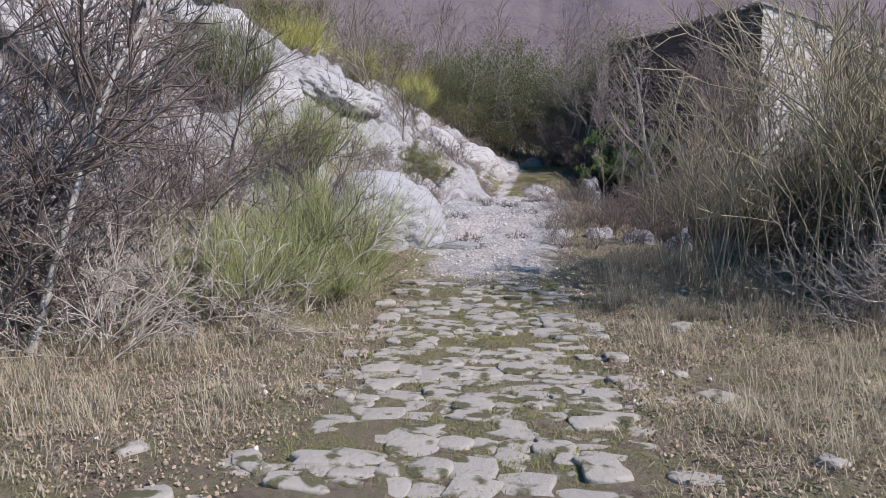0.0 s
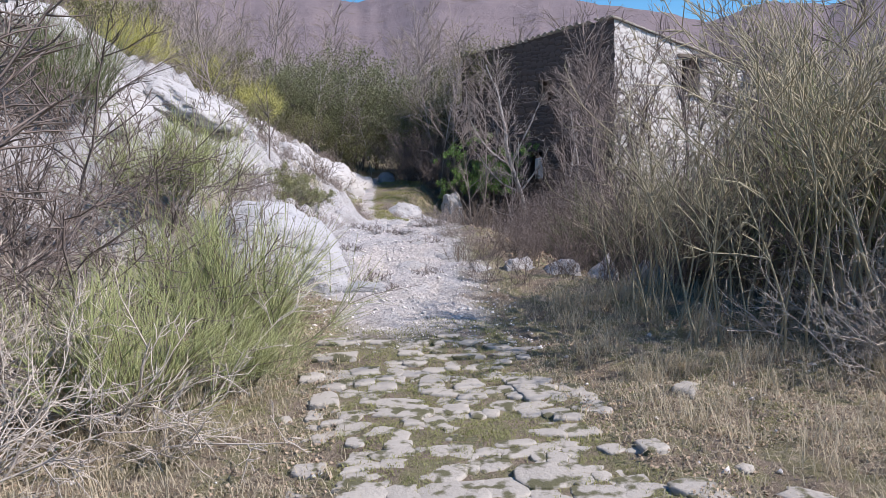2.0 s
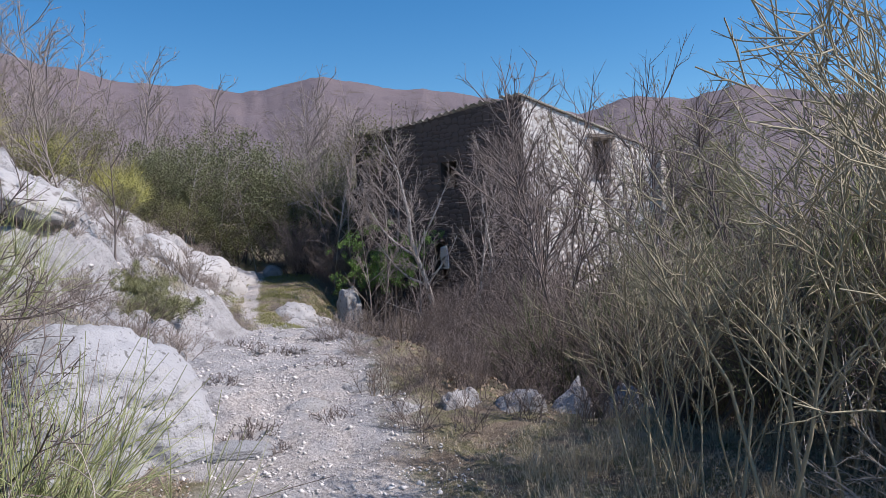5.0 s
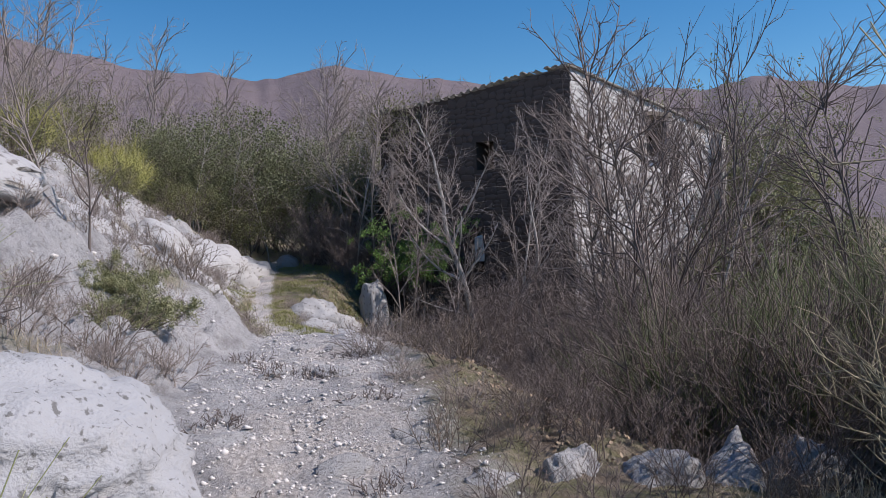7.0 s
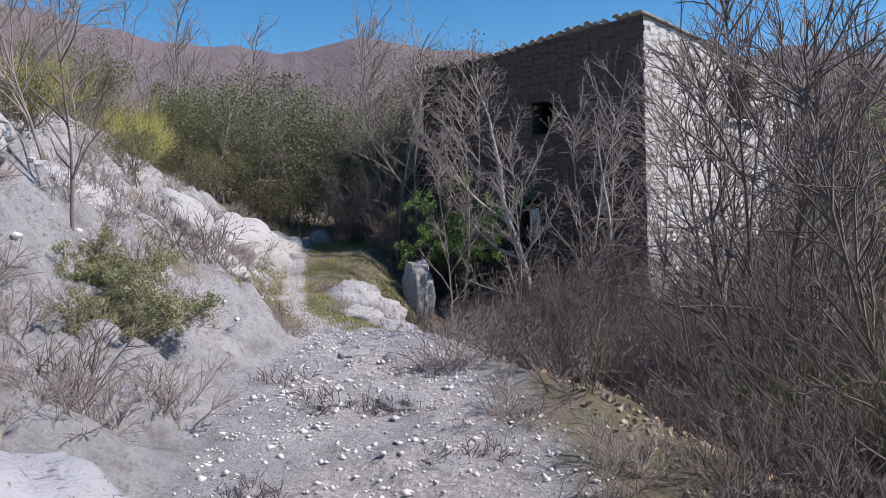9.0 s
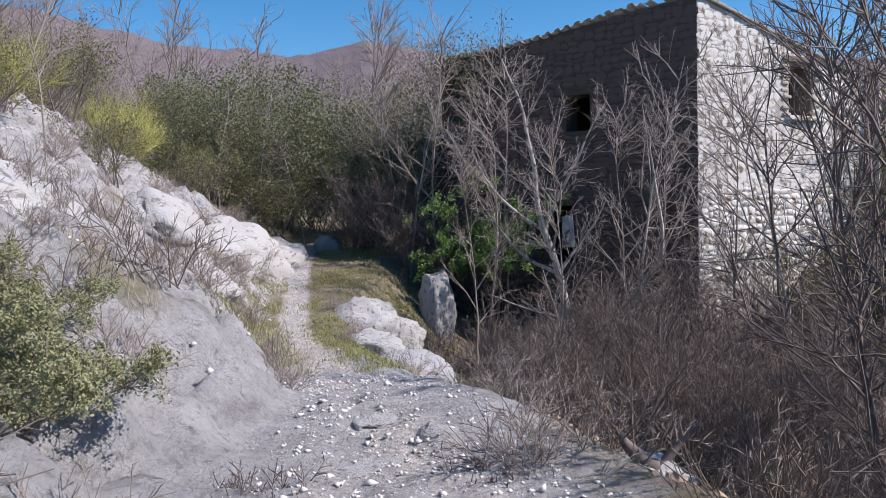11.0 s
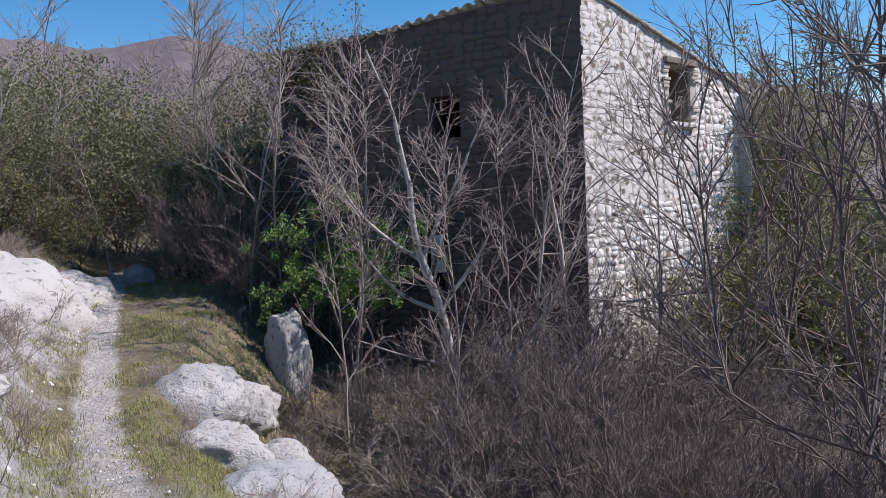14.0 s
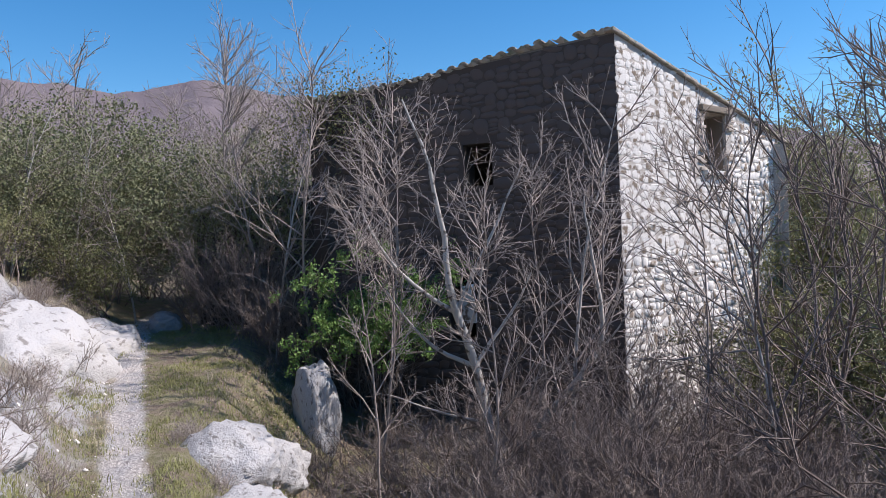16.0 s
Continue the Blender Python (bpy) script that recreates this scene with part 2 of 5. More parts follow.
def smooth(a, b, v):
    t = np.clip((v - a) / (b - a), 0, 1)
    return t * t * (3 - 2 * t)


def mesh_from(name, verts, faces):
    """A mesh from an array of places and one of faces with equal corners."""
    verts, faces = np.asarray(verts, np.float32), np.asarray(faces, np.int32)
    me = bpy.data.meshes.new(name)
    count, k = faces.shape
    me.vertices.add(len(verts)), me.loops.add(count * k), me.polygons.add(count)
    me.vertices.foreach_set("co", verts.ravel())
    me.loops.foreach_set("vertex_index", faces.ravel())
    me.polygons.foreach_set("loop_start", np.arange(0, count * k, k, dtype=np.int32))
    me.update(calc_edges=True)
    return me


def dress(me, mat, shade=False):
    me.materials.append(mat)
    if shade:
        me.polygons.foreach_set("use_smooth", np.ones(len(me.polygons), bool))
    return me


def part(name, me, mat=None, parent=None, label="", shade=False):
    """One mesh (or bmesh) as an object under its thing."""
    if isinstance(me, bmesh.types.BMesh):
        bm, me = me, bpy.data.meshes.new(name)
        bm.to_mesh(me), bm.free()
    if mat:
        dress(me, mat, shade)
    ob = new(name, me)
    ob.parent = parent
    return tagged(ob, label)


def thing(name, place=(0, 0, 0), label="", category="", group="", kind="", turn=0.0):
    ob = new(name)
    ob.empty_display_size = 0.1
    ob.matrix_basis = pose(*place, 0, 0, turn)
    return tagged(ob, label, category, group, kind)


# ---- the lie of the land ----
def path_x(y):
    return np.interp(y, (-4, 3, 8, 11, 13, 15, 16, 17, 18, 19, 20.2, 22, 27, 31, 40), (0.9, 0.8, 0.42, 0.2, 0.2, 0.31, 0.28, 0.1, -0.1, -0.27, -0.42, -0.52, -0.55, -0.35, 0.6))


def path_half(y):
    return np.interp(y, (-4, 3, 8, 11, 13.4, 15, 16, 18.5, 40), (1.2, 1.05, 0.85, 0.8, 0.66, 0.4, 0.28, 0.23, 0.22))


def path_z(y):
    return np.interp(y, (-6, -1, 3, 5, 7.5, 10.7, 13.5, 16, 19, 21, 24, 28, 31, 36, 60), (0, 0.03, 0.1, 0, 0, 0.35, 0.68, 0.64, 0.45, 0.37, 0.52, 0.85, 1.05, 1.4, 3.5))


def land(x, y, relief=True):
    """Height of the ground, and the shares of bare rock and of gravel."""
    x, y = np.asarray(x, float), np.asarray(y, float)
    c, h = path_x(y), path_half(y)
    z = path_z(y)
    u = c - h - x                                   # metres up the bank, past the path's edge
    wob = 0.35 * fbm(x, y, 0.45, 3, 11)
    start = np.interp(y, (-5, 4, 8, 10, 13, 40), (5.5, 4.2, 2.4, 0.7, 0.05, 0.0))
    s = np.maximum(u + wob * smooth(0.5, 2, u) - start, 0)
    steep = np.interp(y, (-5, 8, 14, 20, 28, 34, 60), (0.75, 0.72, 0.62, 0.66, 0.66, 0.3, 0.15))
    bank = steep * np.where(s < 7, s, 7 + 0.45 * (s - 7))
    bank = np.where(s < 18, bank, bank.clip(max=40))
    z = z + bank * smooth(0, 0.7, s)
    r = x - c - h                                   # metres past the path on the other side
    deep = np.interp(y, (7.5, 10, 12, 15, 20, 28, 34), (0, 0.25, 1.2, 1.8, 1.6, 1.4, 0.5))
    rim = np.interp(y, (8, 11, 14, 17, 19, 21, 23, 26, 34), (2.5, 1.2, 0.5, 0.2, 0.1, 0.1, 0.35, 1.2, 2.4))
    z = z - deep * smooth(0, 2.1, r - rim)
    rock = smooth(-0.25, 0.3, u - start) * smooth(-2.0, 1.0, 9.5 - s + 3 * fbm(x, y, 0.3, 3, 5)) * smooth(6.0, 10.0, y + 1.2 * s) * smooth(31, 28.5, y)
    rock = rock * (1 - 0.55 * smooth(0.1, 0.6, fbm(x, y, 0.55, 4, 21)))
    near_path = np.exp(-((x - c) / np.maximum(h, 0.1)) ** 4)
    gravel = near_path * smooth(7.8, 9.3, y) * smooth(33, 31, y) * (1 - 0.55 * smooth(9, 10.5, y) * smooth(19, 16.5, y) * smooth(-0.3, 0.25, fbm(x, y, 0.9, 3, 71)))
    rock = np.maximum(rock, 0.95 * smooth(9.3, 10.5, y) * smooth(20, 17, y) * smooth(1.9, 0.5, np.abs(x - c + 0.25)))
    if relief:
        a, b = x * 0.8 + y * 0.6, y * 0.8 - x * 0.6            # along and across the strata
        lumps = 0.38 * fbm(x, y, 0.8, 5, 3) - 0.24 * np.abs(fbm(a * 0.5, b, 1.5, 4, 8)) - 0.10 * np.abs(fbm(x, y, 2.9, 3, 31)) + 0.10
        ledge = (b * 1.1 + 0.8 * fbm(x, y, 0.5, 3, 61)) % 1.0
        lumps = lumps + 0.22 * (smooth(0, 0.8, ledge) - smooth(0.8, 1.0, ledge)) - 0.08
        z = z + rock * lumps * smooth(0.0, 0.9, s) + 0.05 * fbm(x, y, 1.8, 4, 14) * (1 - 0.75 * near_path) + 0.018 * fbm(x, y, 5, 3, 19)
        z = z + gravel * 0.02 * fbm(x, y, 7, 3, 44) + smooth(8.5, 10.5, y) * smooth(20, 17, y) * near_path * (0.05 * fbm(x, y, 1.6, 4, 47) - 0.05 * np.abs(fbm(x, y, 2.6, 3, 48)))
    return z, rock, gravel


def ground_at(x, y):
    return float(land(np.array([x]), np.array([y]))[0][0])


def spread(a, b, step, grow, reach):
    """Coordinates that are even from a to b and widen outside, as far as reach."""
    inner = list(np.arange(a, b, step))
    low, high, d = [a], [b], step
    while high[-1] < reach:
        d *= grow
        high.append(high[-1] + d), low.append(low[-1] - d)
    return np.array(low[:0:-1] + inner + high)


gx, gy = spread(-5.5, 5.5, 0.085, 1.13, 3000), spread(1.5, 32, 0.1, 1.13, 3000)
X, Y = np.meshgrid(gx, gy)
Z, R, G = land(X, Y)
far_out = smooth(34, 60, np.hypot(X, Y - 10))
Z = Z * (1 - smooth(45, 90, np.hypot(X, Y - 10)))
idx = np.arange(X.size).reshape(X.shape)
quads = np.stack([idx[:-1, :-1], idx[:-1, 1:], idx[1:, 1:], idx[1:, :-1]], -1).reshape(-1, 4)
ground_mesh = mesh_from("ground", np.stack([X, Y, Z], -1).reshape(-1, 3), quads)
for name, values in (("rock", R), ("gravel", G), ("far", far_out)):
    ground_mesh.attributes.new(name, "FLOAT", "POINT").data.foreach_set("value", values.ravel().astype(np.float32))
GROUND = ground_material()
ground = tagged(part("ground", ground_mesh, GROUND, shade=True), "pale limestone slope, gravel path and dry turf", "ground", kind="structure")

# ---- the wooded hills ----
ridge_az = (-180, -90, -40, -18, -14.7, -10, -6, -0.5, 1.5, 4.5, 8, 14.4, 19, 22.9, 26.5, 30.5, 34, 38, 42, 47, 51, 60, 90, 180)
ridge_el = (3, 7, 13, 13.2, 12.4, 11.6, 11.3, 10.8, 11.3, 12.0, 11.4, 10.6, 9.6, 8.5, 9.4, 8.8, 9.7, 8.6, 7.7, 6.3, 4.9, 4.0, 3.5, 3)
HILL = material("bare_wooded_hill", [(0.034, 0.026, 0.034), (0.094, 0.073, 0.085), (0.19, 0.153, 0.16)], 0.016, 0.95, 1.0, 0.2, bump_size=12, spots=((0.15, 0.12, 0.105), 0.03, 0.05))
az = np.concatenate([np.arange(-180, -40, 4), np.arange(-40, 65, 0.3), np.arange(65, 181, 4)])
ring = np.concatenate([np.linspace(70, 400, 14), np.linspace(450, 1900, 40), [2050, 2300]])
A, Q = np.meshgrid(az, ring)
bent = np.interp(A + 0.5 * fbm(A, A * 0, 0.4, 3, 3), ridge_az, ridge_el) + 0.10 * fbm(A, A * 0, 0.6, 4, 4)
top = 1900 * np.tan(np.radians(bent)) + 1.9
hx, hy = Q * np.sin(np.radians(A)), Q * np.cos(np.radians(A)) + 8
rise = np.where(Q <= 1900, smooth(60, 2100, Q) / smooth(60, 2100, np.array(1900.0)), 1 - (Q - 1900) / 900)
Hz = top * rise - 3 * smooth(120, 70, Q) + 13 * fbm(hx, hy, 0.0035, 5, 77) * smooth(150, 700, Q) * smooth(1950, 1500, Q) + 1.6 * fbm(hx, hy, 0.05, 3, 78) * smooth(150, 700, Q)
idx = np.arange(A.size).reshape(A.shape)
quads = np.stack([idx[:-1, :-1], idx[:-1, 1:], idx[1:, 1:], idx[1:, :-1]], -1).reshape(-1, 4)
tagged(part("backdrop_hills", mesh_from("hills", np.stack([hx, hy, Hz], -1).reshape(-1, 3), quads), HILL, shade=True), "distant hills under bare brown woods", "hill", kind="structure")

# ---- the ruined stone house ----
CORNER, SUN_DIR, SHADE_DIR = np.array((7.05, 24.34)), np.array((0.954, 0.301)), np.array((-0.7085, 0.7057))
SUN_LEN, SHADE_LEN, BASE_Z = 5.5, 5.95, -1.9
TOP = 5.84


def roof_z(s, d):
    """Height of the wall tops, s metres along the sunlit wall and d along the shaded one."""
    return TOP - 0.28 * s - 0.095 * d + 0.05 * math.sin(d * 1.3) * (d > 0)


def plan(s, d):
    return CORNER + SUN_DIR * s + SHADE_DIR * d


def wall_mesh(p0, way, inward, length, top0, top1, base, thick, openings):
    """A wall with sloping top and openings (start, end, sill, head) cut right through."""
    cuts = sorted({0.0, length, *(v for o in openings for v in o[:2])})
    bm = bmesh.new()
    for a, b in zip(cuts, cuts[1:]):
        spans, low = [], base
        for o in sorted((o for o in openings if o[0] <= a + 1e-6 and o[1] >= b - 1e-6), key=lambda o: o[2]):
            spans.append((low, low, o[2], o[2]))
            low = o[3]
        top = [top0 + (top1 - top0) * v / length for v in (a, b)]
        spans.append((low, low, *top))
        for la, lb, ha, hb in spans:
            vs = []
            for s, lo, hi in ((a, la, ha), (b, lb, hb)):
                for off in (0, thick):
                    q = p0 + way * s + inward * off
                    vs += [bm.verts.new((*q, lo)), bm.verts.new((*q, hi))]
            for f in ((0, 4, 5, 1), (2, 3, 7, 6), (1, 5, 7, 3), (0, 2, 6, 4), (0, 1, 3, 2), (4, 6, 7, 5)):
                bm.faces.new([vs[k] for k in f])
    bmesh.ops.remove_doubles(bm, verts=bm.verts, dist=0.001)
    bmesh.ops.recalc_face_normals(bm, faces=bm.faces)
    return bm


house = thing("house", (*CORNER, BASE_Z), "ruined rubble-stone house with a lichened tile roof", "house")


def at_house(ob):
    ob.matrix_parent_inverse = house.matrix_basis.inverted()
    return ob


in_sun, in_shade = np.array((-SUN_DIR[1], SUN_DIR[0])), np.array((SHADE_DIR[1], -SHADE_DIR[0]))
WINDOW = (2.5, 3.22, 3.66, 4.74)
HOLES = [(2.62, 3.12, 0.75, 1.95), (2.2, 2.75, 3.5, 4.25)]
wall_sun = at_house(part("sunlit_wall", wall_mesh(CORNER, SUN_DIR, in_sun, SUN_LEN, roof_z(0, 0), roof_z(SUN_LEN, 0), BASE_Z, 0.55, [WINDOW]), MORTAR, house, "pale rubble masonry with crumbling mortar"))
# mortar here, on the end wall and the annexe has shade in its colour
wall_shade = at_house(part("shaded_wall", wall_mesh(CORNER + SHADE_DIR * 0.004, SHADE_DIR, in_shade, SHADE_LEN, roof_z(0, 0), roof_z(0, SHADE_LEN), BASE_Z, 0.55, HOLES), SHADE_TONED_MORTAR, house, "rubble masonry with shade put into its dark colour"))
far_end, low_end = plan(SUN_LEN, 0), plan(0, SHADE_LEN)
at_house(part("rear_wall", wall_mesh(plan(SUN_LEN, 0), SHADE_DIR, in_shade, SHADE_LEN, roof_z(SUN_LEN, 0), roof_z(SUN_LEN, SHADE_LEN), BASE_Z, -0.5, []), MORTAR, house))
at_house(part("end_wall", wall_mesh(plan(0.003, SHADE_LEN - 0.004), SUN_DIR, -in_sun, SUN_LEN, roof_z(0, SHADE_LEN) - 0.03, roof_z(SUN_LEN, SHADE_LEN) - 0.03, BASE_Z, 0.5, []), SHADE_TONED_MORTAR, house))


def stone_mesh(seed, w=1.0, h=1.0, d=1.0):
    """A rough building stone: a bulging block, its face towards -y."""
    rng = np.random.default_rng(seed)
    ring, inner = [], []
    k = 8
    for n in range(k):
        a = 2 * math.pi * (n + 0.5 + rng.uniform(-0.33, 0.33)) / k
        c, s = math.cos(a), math.sin(a)
        m = max(abs(c), abs(s)) ** 0.92
        ring.append((0.5 * c / m * rng.uniform(0.86, 1.02), 0.5 * s / m * rng.uniform(0.86, 1.02)))
    verts = [(x * w, 0.6 * d, z * h) for x, z in ring] + [(x * w, -0.1 * d * rng.uniform(0.2, 1), z * h) for x, z in ring]
    verts += [(x * w * 0.88, -d * rng.uniform(0.7, 1), z * h * 0.86) for x, z in ring] + [(0, -d * rng.uniform(0.8, 1.05), 0)]
    faces = []
    for n in range(k):
        j = (n + 1) % k
        faces += [(n, j, k + j), (n, k + j, k + n), (k + n, k + j, 2 * k + j), (k + n, 2 * k + j, 2 * k + n), (2 * k + n, 2 * k + j, 3 * k)]
    return np.array(verts), np.array(faces)


def carve(rng, x0, x1, y0, y1, small, large, aspect):
    """Splits a rectangle at random into pieces; gives rows of centre, width and height."""
    todo, done = [(x0, x1, y0, y1)], []
    while todo:
        a, b, c, d = todo.pop()
        w, h = b - a, d - c
        if w * h < rng.uniform(small, large) and w < aspect * 2.6 * h and h < 1.5 * w:
            done.append(((a + b) / 2, (c + d) / 2, w, h))
            continue
        t = rng.uniform(0.36, 0.64)
        if w > aspect * h * rng.uniform(0.8, 1.25):
            todo += [(a, a + w * t, c, d), (a + w * t, b, c, d)]
        else:
            todo += [(a, b, c, c + h * t), (a, b, c + h * t, d)]
    return done


def rubble(rng, length, base, top_of, openings, size):
    """Stones of a rubble wall, clear of its openings and below its top."""
    rows = []
    for s, z, w, h in carve(rng, 0.0, length, base, 6.0, 0.35 * size * size, 2.0 * size * size, 1.55):
        clear = all(not (o[0] - w / 2 + 0.02 < s < o[1] + w / 2 - 0.02 and o[2] - h / 2 < z < o[3] + h / 2) for o in openings)
        if clear and z + h / 2 < top_of(s) + 0.02:
            rows.append((s, z, w * 0.97, h * 0.95))
    return sorted(rows)


def turned(way):
    return math.atan2(way[1], way[0])


STONES = [dress(mesh_from("stone", *stone_mesh(50 + k)), WALL_STONE) for k in range(14)]
STONE_SHAPES = [stone_mesh(80 + k) for k in range(14)]


def lay_stones(wall, p0, way, rows, chosen, mat, seed, proud=1.0):
    rng = np.random.default_rng(seed)
    a = turned(way)
    rest_v, rest_f, count = [], [], 0
    for s, z, w, h in rows:
        x, y = p0 + way * s
        turn = rng.normal(0, 0.14)
        w, h, z = w * rng.uniform(0.92, 1.25), h * rng.uniform(0.86, 1.25), z + h * rng.uniform(-0.1, 0.1)
        m = Matrix.Translation((x, y, z)) @ Matrix.Rotation(a, 4, "Z") @ Matrix.Rotation(turn, 4, "Y") @ Matrix.Diagonal((w, rng.uniform(0.018, 0.044) * proud, h, 1))
        if chosen(s, z) and count < 300:
            count += 1
            ob = new("stone", STONES[rng.integers(len(STONES))])
            ob.parent, ob.matrix_parent_inverse, ob.matrix_basis = wall, Matrix(), m
        else:
            v, f = STONE_SHAPES[rng.integers(len(STONE_SHAPES))]
            rest_f.append(f + len(v) * len(rest_v))
            rest_v.append(np.c_[v, np.ones(len(v))] @ np.array(m).T[:, :3])
    if rest_v:
        ob = part("rubble_infill", mesh_from("rubble", np.concatenate(rest_v), np.concatenate(rest_f)), mat, wall)
        tagged(ob, kind="stuff")


# roof: a slab, then barrel tiles running down from the shaded wall
def slab(s0, s1, d0, d1, low, high):
    bm = bmesh.new()
    vs = [bm.verts.new((*plan(s, d), roof_z(s, d) + v)) for v in (low, high) for s, d in ((s0, d0), (s1, d0), (s1, d1), (s0, d1))]
    for f in ((3, 2, 1, 0), (4, 5, 6, 7), (0, 1, 5, 4), (1, 2, 6, 5), (2, 3, 7, 6), (3, 0, 4, 7)):
        bm.faces.new([vs[k] for k in f])
    bmesh.ops.recalc_face_normals(bm, faces=bm.faces)
    return bm


roof = at_house(part("roof", slab(0.03, SUN_LEN + 0.1, 0.06, SHADE_LEN + 0.05, 0.005, 0.05), OLD_WOOD, house, "sagging mono-pitch roof of curved clay tiles"))


def tile_shape(flip):
    """A curved clay tile 0.46 m long along x, open below."""
    v, f, k = [], [], 7
    for x, r in ((0, 0.105), (0.46, 0.085)):
        for rr in (r, r - 0.016):
            for n in range(k):
                a = math.pi * n / (k - 1)
                v.append((x, rr * math.cos(a), (rr * math.sin(a)) * (-0.5 if flip else 0.5)))
    for n in range(k - 1):
        o, i, O, I = n, k + n, 2 * k + n, 3 * k + n
        f += [(o, o + 1, O + 1, O), (i, I, I + 1, i + 1), (o, i, i + 1, o + 1), (O, O + 1, I + 1, I)]
    return np.array(v), np.array(f)


TILES = [dress(mesh_from("tile", *tile_shape(k)), TILE) for k in (False, True)]
slope = Matrix(((SUN_DIR[0], -SUN_DIR[1], 0, 0), (SUN_DIR[1], SUN_DIR[0], 0, 0), (0, 0, 1, 0), (0, 0, 0, 1))) @ Matrix.Rotation(math.atan(0.28), 4, "Y")
rng = np.random.default_rng(5)
rest_v, rest_f = [], []
col = 0
d = 0.12
while d < SHADE_LEN + 0.1:
    for row in range(15):
        s = -0.05 + row * 0.385 + rng.uniform(-0.025, 0.025)
        cover = col % 2 == 0
        if rng.random() < 0.04:
            continue
        x, y = plan(s, d + rng.uniform(-0.012, 0.012))
        m = Matrix.Translation((x, y, roof_z(s, d) + (0.055 if cover else 0.075) + 0.02 * rng.random())) @ slope @ Matrix.Rotation(rng.uniform(-0.05, 0.05), 4, "Z")
        if row < 3 or col < 4:
            ob = new("tile", TILES[0 if cover else 1])
            ob.parent, ob.matrix_parent_inverse, ob.matrix_basis = roof, Matrix(), m
        else:
            v, f = tile_shape(not cover)
            rest_f.append(f + len(v) * len(rest_v))
            rest_v.append(np.c_[v, np.ones(len(v))] @ np.array(m).T[:, :3])
    col += 1
    d += 0.115
for row in range(15):
    bm = bmesh.new()
    bmesh.ops.create_cube(bm, size=1.0)
    for v in bm.verts:
        v.co = Vector((v.co.x * 0.44, v.co.y * 0.2, v.co.z * 0.055 + 0.012 * v.co.x)) + Vector(rng.uniform(-0.008, 0.008, 3))
    bmesh.ops.bevel(bm, geom=list(bm.edges), offset=0.012, segments=1, affect="EDGES")
    ob = part("verge_tile", bm, TILE, roof, "pale mortared verge tile")
    s = 0.12 + row * 0.385
    ob.matrix_parent_inverse, ob.matrix_basis = Matrix(), Matrix.Translation((*plan(s, 0.035), roof_z(s, 0) + 0.045)) @ slope @ Matrix.Rotation(rng.uniform(-0.04, 0.04), 4, "Z")
ob = part("tile_field", mesh_from("tile_field", np.concatenate(rest_v), np.concatenate(rest_f)), TILE, roof)
tagged(ob, kind="stuff")

# ---- woody plants ----
def stem(segs, rng, p, way, length, r0, r1, n, wobble, up=0.0):
    """A bent stem of n pieces from p; returns its points and directions."""
    pts, ways = [np.array(p, float)], [np.array(way, float) / np.linalg.norm(way)]
    step = length / n
    for k in range(n):
        w = ways[-1] + rng.normal(0, wobble, 3) + (0, 0, up)
        w = w / np.linalg.norm(w)
        q = pts[-1] + w * step
        segs.append((*pts[-1], *q, r0 + (r1 - r0) * k / n, r0 + (r1 - r0) * (k + 1) / n))
        pts.append(q), ways.append(w)
    return pts, ways


def branch_out(segs, rng, pts, ways, length, r, levels, per, angle, wobble, up, shrink=0.55, start=0.25, tips=None, fine=0.003):
    """Side shoots along a stem, and theirs in turn."""
    n = len(pts) - 1
    for _ in range(per[0] if levels > 1 else max(2, round(per[0] * 0.65))):
        t = start + (1 - start) * rng.random()
        k = min(int(t * n), n - 1)
        f = t * n - k
        p = pts[k] * (1 - f) + pts[k + 1] * f
        side = rng.normal(0, 1, 3)
        side -= ways[k] * (side @ ways[k])
        side /= np.linalg.norm(side)
        a = angle * rng.uniform(0.6, 1.3)
        ln = length * shrink * rng.uniform(0.5, 1.2) * (1.15 - 0.6 * t)
        rr = max(r * 0.58 * (1.1 - 0.4 * t), fine)
        q, w = stem(segs, rng, p, ways[k] * math.cos(a) + side * math.sin(a), ln, rr, max(rr * 0.42, fine * 0.75), (3 if levels > 2 else 2) if levels > 1 else 1, wobble, up)
        if levels == 1:
            segs[-1] = (*segs[-1][:7], 0.0)
        if tips is not None:
            tips.append(q[-1]), tips.append(q[len(q) // 2])
        if levels > 1:
            branch_out(segs, rng, q, w, ln, rr, levels - 1, per[1:], angle, wobble, up, shrink, 0.15, tips, fine)


